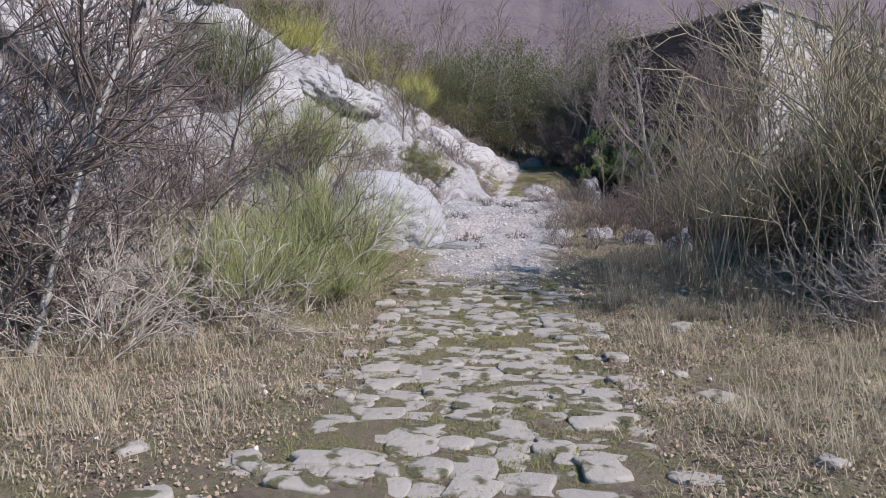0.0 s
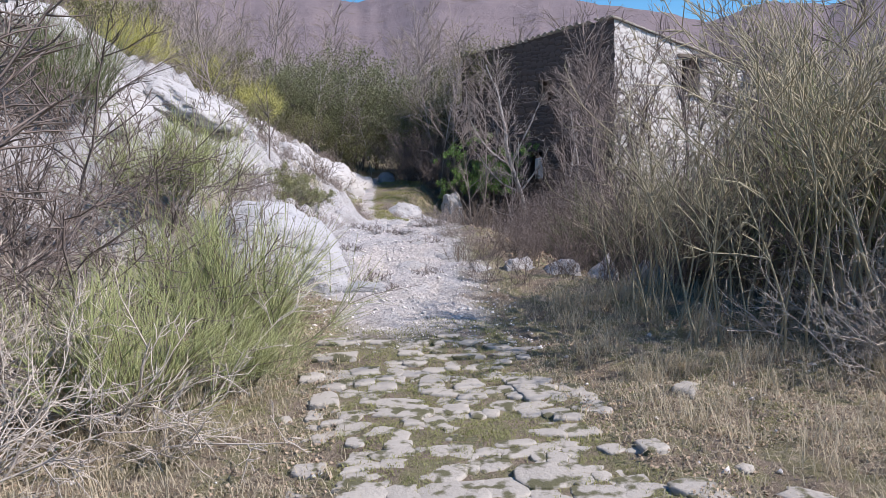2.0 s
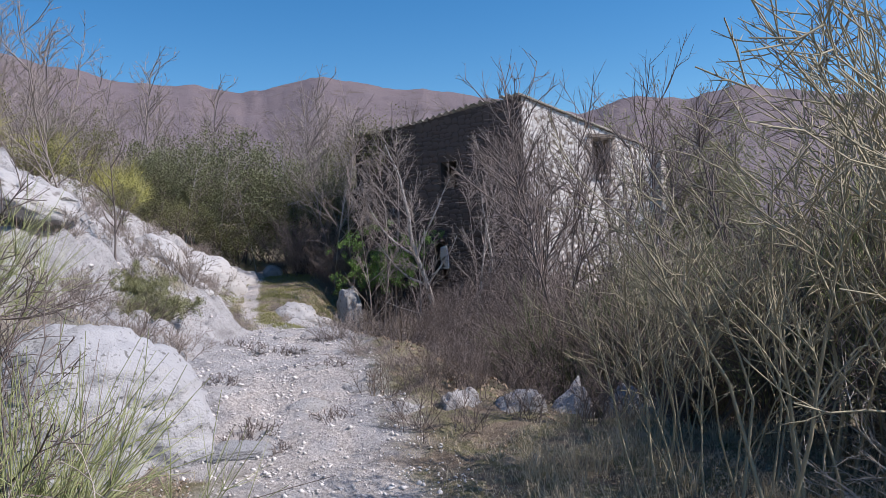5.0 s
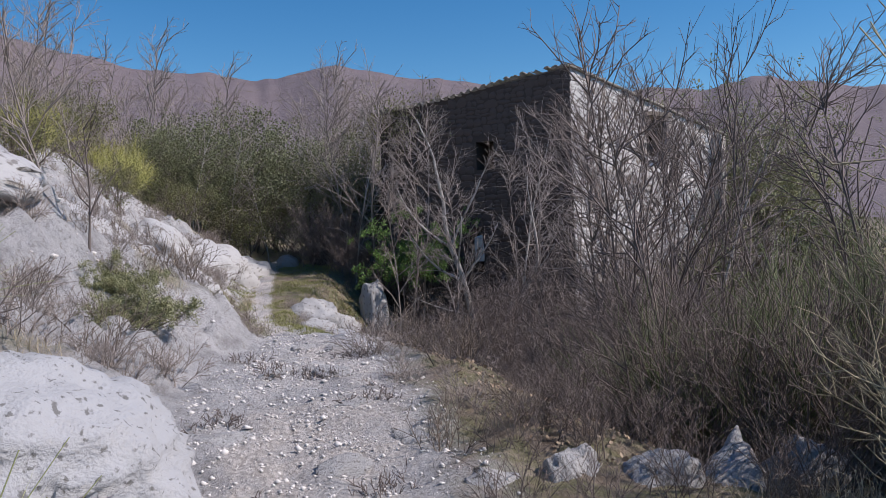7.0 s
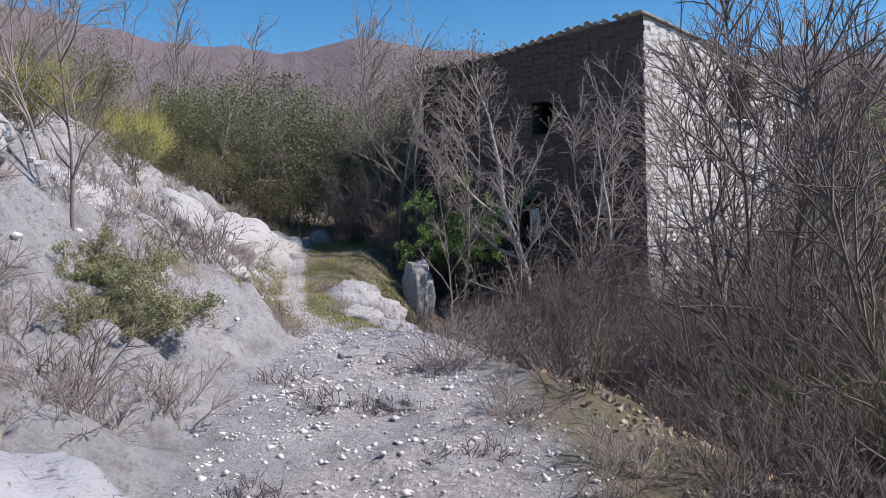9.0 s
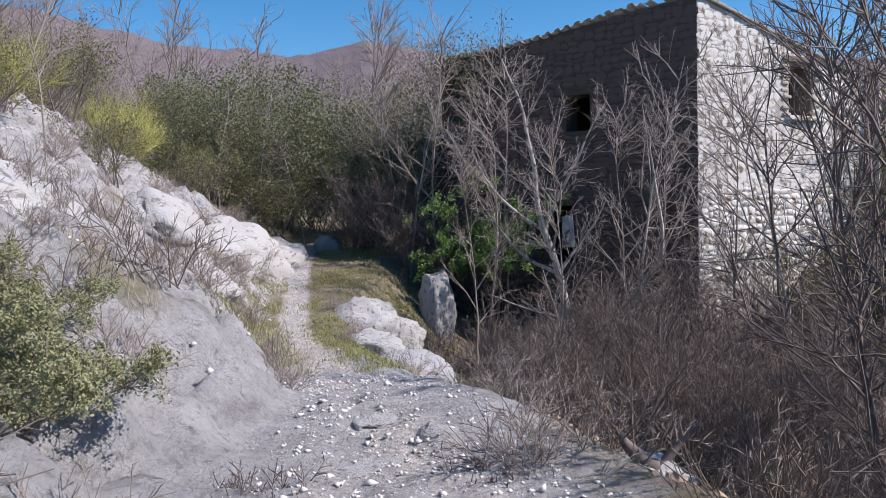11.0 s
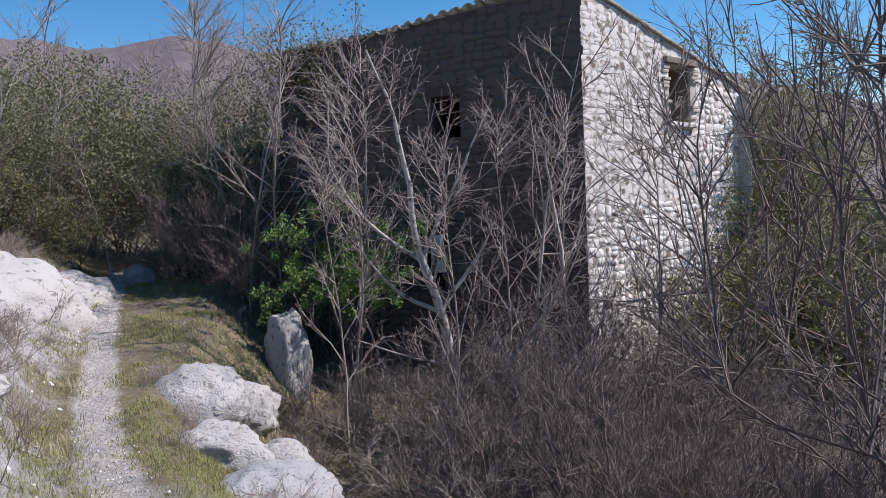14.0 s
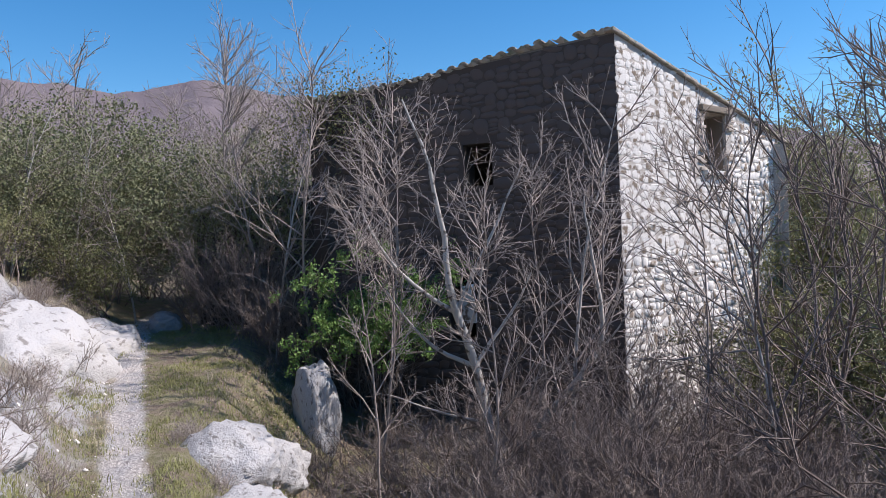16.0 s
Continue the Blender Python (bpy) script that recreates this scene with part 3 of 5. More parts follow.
def tubes(name, segs, mat, sides=3):
    """All the stem pieces as thin tapered prisms, and the last twigs as cones, in one mesh."""
    s = np.array(segs, float)
    p, q, r0, r1 = s[:, :3], s[:, 3:6], s[:, 6], s[:, 7]
    w = q - p
    w /= np.linalg.norm(w, axis=1, keepdims=True) + 1e-9
    ref = np.where(np.abs(w[:, 2:3]) < 0.9, (0.0, 0.0, 1.0), (1.0, 0.0, 0.0))
    u = np.cross(w, ref)
    u /= np.linalg.norm(u, axis=1, keepdims=True)
    v = np.cross(w, u)
    ring = [(math.cos(2 * math.pi * k / sides), math.sin(2 * math.pi * k / sides)) for k in range(sides)]
    low = np.stack([p + r0[:, None] * (u * c + v * d) for c, d in ring], 1)
    high = np.stack([q + r1[:, None] * (u * c + v * d) for c, d in ring], 1)
    cone = r1 <= 0
    tube_v = np.concatenate([low[~cone], high[~cone]], 1).reshape(-1, 3)
    base = np.arange((~cone).sum())[:, None] * 2 * sides
    faces = []
    for k in range(sides):
        j = (k + 1) % sides
        faces += [base + (k, j, sides + j), base + (k, sides + j, sides + k)]
    cone_v = np.concatenate([low[cone], q[cone][:, None]], 1).reshape(-1, 3)
    base = np.arange(cone.sum())[:, None] * (sides + 1) + len(tube_v)
    faces += [base + (k, (k + 1) % sides, sides) for k in range(sides)]
    return dress(mesh_from(name, np.concatenate([tube_v, cone_v]), np.concatenate(faces)), mat, True)


def leaves(name, rng, places, size, mat, spread_by=0.08, narrow=0.55, upward=0.3):
    """Small folded leaves round the given places, in one mesh."""
    c = np.array(places) + rng.normal(0, spread_by, (len(places), 3))
    a = rng.normal(0, 1, c.shape) + (0, 0, upward)
    a /= np.linalg.norm(a, axis=1, keepdims=True)
    b = np.cross(a, rng.normal(0, 1, c.shape))
    b /= np.linalg.norm(b, axis=1, keepdims=True)
    n = np.cross(a, b)
    s = size * rng.uniform(0.6, 1.3, (len(c), 1))
    verts = np.stack([c - a * s * 0.5, c + b * s * narrow * 0.5 + n * s * 0.12, c + a * s * 0.5, c - b * s * narrow * 0.5 + n * s * 0.12], 1).reshape(-1, 3)
    base = np.arange(len(c))[:, None] * 4
    return dress(mesh_from(name, verts, np.concatenate([base + (0, 1, 2), base + (0, 2, 3)])), mat)


def cone_way(rng, lean):
    a, t = rng.uniform(0, 2 * math.pi), lean * math.sqrt(rng.random())
    return np.array((math.cos(a) * math.sin(t), math.sin(a) * math.sin(t), math.cos(t)))


def bare_shrub(seed, height, lean, stems, per, mat, thick=0.016, wobble=0.16, up=0.02, angle=0.7, base=0.25, name="bare_shrub", label="leafless grey-brown shrub with tangled twigs", category="shrub", fine=0.003, start=0.25):
    rng = np.random.default_rng(seed)
    ob = thing(name, label=label, category=category)
    main, twigs = [], []
    for _ in range(stems):
        h = height * rng.uniform(0.65, 1.05)
        p = (*(rng.normal(0, base, 2)), -0.08)
        r = thick * rng.uniform(0.6, 1.2)
        pts, ways = stem(main, rng, p, cone_way(rng, lean), h, r, r * 0.3, 7, wobble * 0.7, up)
        branch_out(twigs, rng, pts, ways, h, r, len(per), per, angle, wobble, up, start=start, fine=fine)
    tagged(part("branchwork", tubes("stems", main, mat, 4), None, ob), kind="stuff")
    tagged(part("crown", tubes("twigs", twigs, mat, 3), None, ob), kind="stuff")
    return ob


def broom_shrub(seed, height, stems, green, lean=0.75, shoot_mat=None):
    """Rush-like green shoots fanning out of dry brown stems."""
    rng = np.random.default_rng(seed)
    ob = thing("broom_shrub", label="broom shrub with upright green rush-like shoots on dry stems", category="shrub")
    dry, shoots = [], []
    for _ in range(stems):
        h = height * rng.uniform(0.45, 0.75)
        pts, ways = stem(dry, rng, (*rng.normal(0, 0.16, 2), -0.05), cone_way(rng, lean), h, 0.010, 0.004, 5, 0.16, 0.03)
        for k in range(2, 6):
            for _ in range(5):
                ln = height * rng.uniform(0.25, 0.55)
                w = ways[k] * 1.0 + rng.normal(0, 0.42, 3) + (0, 0, 0.30)
                q, wq = stem(shoots if rng.random() < green else dry, rng, pts[k], w, ln, 0.0042, 0.0022, 3, 0.12, 0.04)
                for _ in range(2):
                    stem(shoots if rng.random() < green else dry, rng, q[1], wq[1] + rng.normal(0, 0.35, 3), ln * 0.6, 0.0034, 0.0, 1, 0.10, 0.03)
    tagged(part("branchwork", tubes("dry_stems", dry, BROOM_DRY), None, ob, "dry brown stems"), kind="stuff")
    tagged(part("crown", tubes("green_shoots", shoots, shoot_mat or BROOM), None, ob), kind="stuff")
    return ob


def bare_tree(seed, height, lean, mat, twig_mat, thick=0.05, per=(16, 6, 3), forks=1, name="bare_tree", label="slender leafless tree with grey bark", angle=0.75, spread_forks=0.35, start=0.25, wobble=0.09, fine=0.0035):
    rng = np.random.default_rng(seed)
    ob = thing(name, label=label, category="tree")
    trunk, twigs = [], []
    for k in range(forks):
        w = cone_way(rng, lean) if forks == 1 else np.array((spread_forks * math.cos(2.4 * k + seed), spread_forks * math.sin(2.4 * k + seed), 1.0))
        pts, ways = stem(trunk, rng, (0.05 * k, 0, -0.15), w, height * (1 - 0.15 * k), thick * (1 - 0.2 * k), thick * 0.15, 10, wobble * 0.7, 0.03)
        branch_out(twigs, rng, pts, ways, height * 0.75, thick, len(per), per, angle, wobble * 1.9, 0.07, 0.5, start, fine=fine)
    part("trunk", tubes("trunk", trunk, mat, 7), None, ob)
    part("crown", tubes("branches", twigs, twig_mat, 3), None, ob)
    return ob


def forking_tree(seed, mat, twig_mat, label=""):
    """A pale tree that forks near its foot, with crooked rising limbs that end in fine twigs."""
    rng = np.random.default_rng(seed)
    ob = thing("bare_tree", label=label, category="tree")
    right, deep, up = np.array((0.93, -0.36, 0)), np.array((0.36, 0.93, 0)), np.array((0, 0, 1.0))
    trunk, twigs = [], []

    def limb(p, side, back, rise, length, r0, r1, per=(9, 5, 4), curl=0.05):
        into = trunk if r0 > 0.04 else []
        pts, ways = stem(into, rng, p, right * side + deep * back + up * rise, length, r0, r1, 8, 0.08, curl)
        if into is not trunk:
            part("limb", tubes("limb", into, mat, 6), None, ob)
        branch_out(twigs, rng, pts, ways, length * 0.8, max(r1, 0.014), len(per), per, 0.8, 0.13, 0.05, 0.52, 0.2, fine=0.0036)
        return pts

    main = limb((0, 0, -0.2), -0.1, 0.0, 1, 3.2, 0.085, 0.055, (5, 4, 3), 0.0)
    limb(main[-1], -0.12, 0.1, 1, 2.5, 0.05, 0.012, (13, 6, 4), 0.0)
    second = limb(main[1], 0.8, 0.1, 1, 2.4, 0.066, 0.04, (7, 5, 4), 0.02)
    limb(second[-1], 0.1, 0.1, 1, 1.9, 0.034, 0.01, (12, 6, 4))
    limb(second[5], 0.9, -0.3, 1, 1.5, 0.026, 0.008)
    limb(main[5], -1.4, -0.3, 0.8, 1.7, 0.036, 0.010, (11, 6, 4), 0.10)
    limb(main[5], 0.7, 0.4, 1, 1.5, 0.034, 0.010, (10, 6, 4))
    limb(main[7], -1.5, 0.2, 0.9, 1.9, 0.036, 0.009, (12, 6, 4), 0.07)
    limb(main[7], 0.4, -0.2, 1, 2.2, 0.036, 0.009, (12, 6, 4))
    limb(main[3], -1.2, 0.2, 0.25, 1.5, 0.024, 0.007, (9, 5, 3), 0.06)
    limb(main[6], 0.3, -1.0, 0.9, 1.4, 0.026, 0.008)
    part("trunk", tubes("trunk", trunk, mat, 8), None, ob)
    tagged(part("crown", tubes("branches", twigs, twig_mat, 3), None, ob), kind="stuff")
    return ob


def leafy_bush(seed, height, stems, leaf_mat, leaf_size, leaf_count, name, label, lean=0.8, per=(10, 5), low=0.1, mat=None, spread_by=0.06):
    rng = np.random.default_rng(seed)
    ob = thing(name, label=label, category="shrub")
    segs, tips = [], []
    for _ in range(stems):
        h = height * rng.uniform(0.6, 1.05)
        pts, ways = stem(segs, rng, (*rng.normal(0, 0.2, 2), -0.06), cone_way(rng, lean), h, 0.018, 0.005, 6, 0.12, 0.05)
        branch_out(segs, rng, pts, ways, h, 0.012, len(per), per, 0.8, 0.15, 0.03, tips=tips)
    tips = np.array(tips)
    tips = tips[(tips[:, 2] > low) & (rng.random(len(tips)) < 0.42)]
    part("branchwork", tubes("branches", segs, mat or TWIG_DARK), None, ob)
    part("foliage", leaves("foliage", rng, tips[rng.integers(len(tips), size=leaf_count)], leaf_size, leaf_mat, spread_by), None, ob)
    return ob


def plant(proto, spots, group, seed=0, sink=0.03, sizes=(0.85, 1.15)):
    """Sets the prototype at the first spot and copies of it at the others. Spots: x, y and optionally a size."""
    rng = random.Random(seed)
    first = True
    for spot in spots:
        x, y = spot[:2]
        k = spot[2] if len(spot) > 2 else rng.uniform(*sizes)
        m = pose(x, y, ground_at(x, y) - sink, rng.uniform(-5, 5), rng.uniform(-5, 5), spot[3] if len(spot) > 3 else rng.uniform(0, 360)) @ Matrix.Diagonal((k, k, k * rng.uniform(0.92, 1.08), 1))
        if first:
            proto.matrix_basis = m
            tagged(proto, group=group)
            base, first = proto, False
        else:
            c = copy_thing(base, Matrix())
            c.matrix_basis = m


def scatter(seed, count, x0, x1, y0, y1, keep=None, gap=0.0):
    rng, out, tries = np.random.default_rng(seed), [], 0
    while len(out) < count and tries < count * 60:
        tries += 1
        x, y = rng.uniform(x0, x1), rng.uniform(y0, y1)
        if (keep is None or keep(x, y)) and all((x - a) ** 2 + (y - b) ** 2 > gap * gap for a, b in out):
            out.append((float(x), float(y)))
    return out



# ---- rocks ----
def boulder_mesh(seed, detail=4, jagged=False):
    """A weathered limestone block of about two metres across, with facets, cracks and pits."""
    rng = np.random.default_rng(seed)
    bm = bmesh.new()
    bmesh.ops.create_icosphere(bm, subdivisions=detail, radius=1.0)
    off = Vector(rng.uniform(-50, 50, 3))
    cuts = [(Vector(rng.normal(0, 1, 3)).normalized(), rng.uniform(*((0.4, 0.75) if jagged else (0.6, 0.88)))) for _ in range(18 if jagged else 9)]
    for v in bm.verts:
        p = v.co.copy()
        for n, d in cuts:
            over = p.dot(n) - d
            if over > 0:
                p -= n * over * 0.92
        k = noise.fractal(p * 1.5 + off, 0.8, 2.1, 4) * (0.05 if seed == 300 else 0.11)
        q = Vector((p.x, p.y, p.z * 2.2))
        k -= (0.05 if seed == 300 else 0.13) * max(0, 0.16 - abs(noise.noise(q * 1.9 + off))) / 0.16
        k -= 0.05 * max(0, 0.2 - abs(noise.noise(q * 5.3 + off))) / 0.2
        k += 0.03 * noise.fractal(p * 9 + off, 0.6, 2.0, 3)
        v.co = p * (1 + k)
    for axis in range(3):
        size = max(abs(v.co[axis]) for v in bm.verts)
        for v in bm.verts:
            v.co[axis] /= size
    me = bpy.data.meshes.new("boulder")
    bm.to_mesh(me), bm.free()
    return dress(me, LIMESTONE_GREY if seed == 300 else LIMESTONE, True)


BOULDERS = [boulder_mesh(300 + k, 5 if k == 0 else 4) for k in range(7)] + [boulder_mesh(320 + k, 4, True) for k in range(4)]


def set_rock(k, x, y, z, sx, sy, sz, turn=0.0, label="pale grey weathered limestone boulder", group="boulders along the path", tilt=0.0, lean=0.0):
    ob = new("boulder", BOULDERS[k % 11])
    ob.matrix_basis = pose(x, y, z, tilt, lean, turn) @ Matrix.Diagonal((sx, sy, sz, 1))
    return tagged(ob, label, "boulder", group)


set_rock(0, -1.55, 10.9, 0.42, 1.05, 1.3, 0.95, 20, "large smooth grey limestone boulder beside the path")
set_rock(1, 0.52, 22.4, 0.15, 0.58, 0.85, 0.5, 0, "rounded limestone boulder edged with dry grass")
set_rock(2, 0.55, 20.7, 0.0, 0.5, 0.65, 0.42, 40, "rounded limestone boulder edged with dry grass")
set_rock(3, 1.1, 23.1, -0.12, 0.42, 0.5, 0.45, 80, "rounded limestone boulder edged with dry grass")
set_rock(4, 1.1, 20.9, -0.35, 0.45, 0.6, 0.45, 10, "rounded limestone boulder edged with dry grass")
set_rock(0, 0.72, 19.4, -0.1, 0.5, 0.65, 0.42, 120, "rounded limestone boulder edged with dry grass")
set_rock(6, 0.5, 18.2, 0.08, 0.42, 0.6, 0.32, 160, "flat limestone ledge at the edge of the path")
set_rock(3, 0.75, 16.9, 0.12, 0.4, 0.6, 0.35, 200, "flat limestone ledge at the edge of the path")
set_rock(3, 2.12, 25.4, 0.0, 0.36, 0.42, 0.98, 20, "upright pale rock pillar under an ivy bush")
set_rock(6, 1.7, 15.4, -0.08, 0.5, 0.85, 0.5, 25, "limestone boulder at the edge of the gully")
set_rock(0, 1.05, 17.6, -0.2, 0.6, 0.7, 0.42, 70, "limestone boulder at the edge of the gully")
set_rock(7, 2.25, 10.85, 0.22, 0.34, 0.26, 0.42, 0, "jagged pale rock under the broom")
set_rock(8, 1.25, 10.95, 0.22, 0.42, 0.26, 0.30, 20, "jagged pale rock under the broom")
set_rock(9, 1.75, 11.05, 0.2, 0.34, 0.24, 0.36, 70, "jagged pale rock under the broom")
set_rock(10, 2.85, 11.0, 0.15, 0.3, 0.26, 0.38, 30, "jagged pale rock under the broom")
set_rock(7, 0.72, 11.1, 0.2, 0.22, 0.2, 0.2, 50, "jagged pale rock under the broom")
set_rock(8, 3.6, 11.2, 0.1, 0.35, 0.3, 0.34, 0, "jagged pale rock under the broom")
set_rock(2, -1.75, 26.0, ground_at(-1.75, 26.0) - 0.12, 1.09, 1.68, 0.90, -8, "blocky limestone crag above the path", lean=27)
set_rock(3, -1.15, 28.2, ground_at(-1.15, 28.2) - 0.12, 0.69, 1.44, 0.59, -20, "blocky limestone crag above the path", lean=27)
set_rock(4, -2.9, 24.2, ground_at(-2.9, 24.2) - 0.12, 1.03, 1.44, 0.71, 10, "blocky limestone crag above the path", lean=27)
set_rock(5, -2.2, 22.2, ground_at(-2.2, 22.2) - 0.12, 0.80, 1.32, 0.52, 0, "blocky limestone crag above the path", lean=27)
set_rock(6, -1.6, 20.4, ground_at(-1.6, 20.4) - 0.12, 0.69, 1.08, 0.40, -10, "blocky limestone crag above the path", lean=27)
set_rock(0, -3.6, 20.6, ground_at(-3.6, 20.6) - 0.12, 1.03, 1.44, 0.57, 10, "blocky limestone crag above the path", lean=27)
set_rock(1, -2.9, 17.6, ground_at(-2.9, 17.6) - 0.12, 0.92, 1.44, 0.43, 0, "blocky limestone crag above the path", lean=27)
set_rock(2, -4.3, 17.9, ground_at(-4.3, 17.9) - 0.12, 1.03, 1.44, 0.57, 0, "blocky limestone crag above the path", lean=27)
set_rock(3, -3.3, 15.0, ground_at(-3.3, 15.0) - 0.12, 1.03, 1.32, 0.38, 0, "blocky limestone crag above the path", lean=27)
set_rock(4, -4.6, 12.6, ground_at(-4.6, 12.6) - 0.12, 1.26, 1.56, 0.76, -20, "blocky limestone crag above the path", lean=27)
set_rock(5, -5.6, 10.4, ground_at(-5.6, 10.4) - 0.12, 1.38, 1.68, 0.85, -5, "blocky limestone crag above the path", lean=27)
set_rock(6, -5.4, 14.5, ground_at(-5.4, 14.5) - 0.12, 1.15, 1.68, 0.76, -15, "blocky limestone crag above the path", lean=27)
for k, (x, y, s) in enumerate([(-0.25, 10.4, 0.3), (0.35, 11.5, 0.25), (-0.1, 13.7, 0.3), (0.45, 13.6, 0.28), (0.1, 14.6, 0.32), (0.5, 12.5, 0.24), (-0.45, 12.0, 0.3), (0.2, 15.6, 0.3), (0.55, 15.0, 0.28), (0.9, 11.9, 0.25)]):
    set_rock(k % 11, x, y, ground_at(x, y) - 0.05, s, s * 0.8, 0.11, 40 * k, "low rock outcrop worn flat in the path", "outcrops in the path")
set_rock(0, 0.05, 30.2, 1.05, 0.35, 0.4, 0.32, 5, "small grey rock where the path enters the thicket")

# ---- shrubs beside the cobbles ----
plant(bare_shrub(71, 2.4, 0.85, 15, (9, 5, 3), TWIG_DARK, wobble=0.2, fine=0.0042), [(-2.8, 7.7, 1.0), (-4.1, 6.4, 1.2), (-3.5, 9.0, 1.05), (-5.0, 8.2, 1.25), (-3.8, 5.0, 1.05), (-4.8, 5.2, 1.2), (-2.4, 9.0, 0.85), (-3.3, 6.3, 1.05), (5.7, 8.9, 1.1), (4.7, 9.4, 1.0)], "bare shrubs", 1, sizes=(0.75, 1.05))
plant(bare_shrub(52, 2.3, 0.9, 14, (9, 6, 4), TWIG_DARK, wobble=0.2, label="dark leafless tangled shrub in the gully"), scatter(51, 13, 3.0, 6.6, 18.6, 23.4, lambda x, y: x + 0.9 * (24.3 - y) > 3.6 and x < 6.9, 0.8) + [(1.5, 28.3, 0.8), (2.0, 29.1, 0.9), (1.0, 30.6, 0.8), (2.7, 28.4, 0.9), (1.9, 27.2, 0.6), (3.2, 27.6, 0.9)], "dark shrubs in the gully", 31, sizes=(0.75, 1.05))
plant(bare_shrub(2, 1.9, 1.2, 15, (8, 5, 3), TWIG_PALE, wobble=0.22, fine=0.0042, up=-0.01, label="leafless shrub of pale tangled arching twigs"), [(-2.0, 6.6, 0.85), (-2.9, 6.0, 0.9), (-3.2, 7.4, 0.9), (4.7, 7.4, 0.65), (4.1, 6.9, 0.5), (5.0, 6.6, 0.6), (-2.5, 5.3, 0.7), (5.6, 7.2, 0.75), (4.4, 7.9, 0.7), (5.2, 7.6, 0.8)], "tangled shrubs beside the cobbled path", 2)
plant(bare_shrub(38, 2.9, 0.6, 11, (7, 4, 3), BROOM_TWIG, start=0.42, fine=0.0046, wobble=0.16, up=0.04, angle=0.6, base=0.3, label="tall olive-brown leafless shrub with upright stems"),
      [(3.2, 8.1, 0.85), (2.8, 8.6, 0.6), (3.0, 9.5, 0.6), (3.9, 7.7, 1.0), (4.2, 8.9, 1.05), (4.8, 7.9, 1.15), (5.5, 7.4, 1.15), (5.6, 8.6, 1.25)], "tall shrubs beside the cobbled path", 28)
plant(broom_shrub(39, 1.8, 18, 0.55, lean=0.55, shoot_mat=BROOM), [(5.0, 8.6, 1.45), (5.7, 7.6, 1.4), (5.3, 9.4, 1.45), (6.2, 8.8, 1.6)], "tall broom beside the cobbled path", 29)
plant(broom_shrub(5, 1.7, 34, 0.92), [(-1.4, 7.9, 0.85), (-1.8, 6.5, 0.7), (-1.1, 7.2, 0.40), (-1.15, 8.7, 0.45), (-2.4, 10.2, 0.8)], "green broom beside the path", 24)
plant(broom_shrub(3, 1.9, 30, 0.85, lean=0.6, shoot_mat=BROOM_DARK), [(5.6, 12.6, 1.25), (6.3, 12.2, 1.35), (6.5, 13.4, 1.4), (4.9, 13.4, 1.1), (-3.9, 11.2, 0.9), (3.8, 12.2, 1.05), (4.4, 12.7, 1.1), (5.2, 12.1, 1.15), (3.5, 13.2, 0.9), (7.6, 11.0, 1.5)], "broom shrubs", 3)
plant(broom_shrub(4, 1.8, 26, 0.25, lean=0.6), [(4.4, 10.0, 1.0), (4.0, 12.9, 0.95), (4.8, 11.6, 1.0), (5.8, 13.0, 1.1)], "dry broom shrubs", 4)
plant(bare_shrub(6, 2.4, 0.65, 15, (7, 5, 4), TWIG_DARK, wobble=0.15, up=0.04, angle=0.55, label="dark leafless shrub of upright twigs"),
      [(3.8, 11.9, 0.85), (4.2, 11.6, 0.9), (4.6, 12.1, 1.0), (3.7, 12.9, 0.85), (5.2, 12.5, 1.05), (4.5, 13.2, 1.0), (4.4, 12.4, 0.95), (3.4, 12.5, 0.7), (4.0, 13.0, 0.95), (4.0, 13.8, 0.95), (5.1, 13.2, 1.05), (4.7, 14.4, 0.8), (6.3, 13.0, 1.1), (4.9, 15.6, 0.76), (6.3, 15.0, 0.84), (3.5, 14.8, 0.6), (3.9, 15.9, 0.6), (3.3, 16.6, 0.48),
       (4.1, 16.8, 0.6), (4.2, 17.4, 0.75), (4.8, 17.9, 0.75), (3.9, 18.4, 0.7), (5.2, 18.6, 0.8), (4.6, 19.2, 0.75), (3.2, 17.8, 0.65), (5.6, 19.8, 0.8), (6.2, 20.6, 0.8), (1.7, 28.6, 0.9), (1.1, 29.4, 0.85), (2.1, 27.8, 0.8), (0.7, 30.2, 0.7)], "dark shrubs along the gully", 5)
plant(bare_shrub(35, 0.95, 1.0, 14, (7, 5), TWIG_DARK, thick=0.008, wobble=0.16, label="low dark leafless scrub on the gully's edge", name="low_scrub"),
      scatter(36, 60, 1.5, 4.0, 11.4, 18.5, lambda x, y: x > (2.1 if 12.5 < y < 16.2 else 1.7), 0.3) + [(1.3, 10.5, 0.5), (1.7, 10.35, 0.55), (2.2, 10.45, 0.5), (2.7, 10.3, 0.6), (3.2, 10.5, 0.6), (1.5, 11.3, 0.5), (2.0, 11.35, 0.55), (2.6, 11.4, 0.6), (3.6, 10.3, 0.6)], "low scrub on the gully's edge", 25, sizes=(0.4, 0.75))
plant(bare_tree(7, 4.6, 0.25, BARK_PALE, TWIG_DARK, 0.04, (24, 8, 5)), [(-3.1, 5.2, 1.0), (-4.3, 6.9, 0.9)], "pale slender trees", 6)
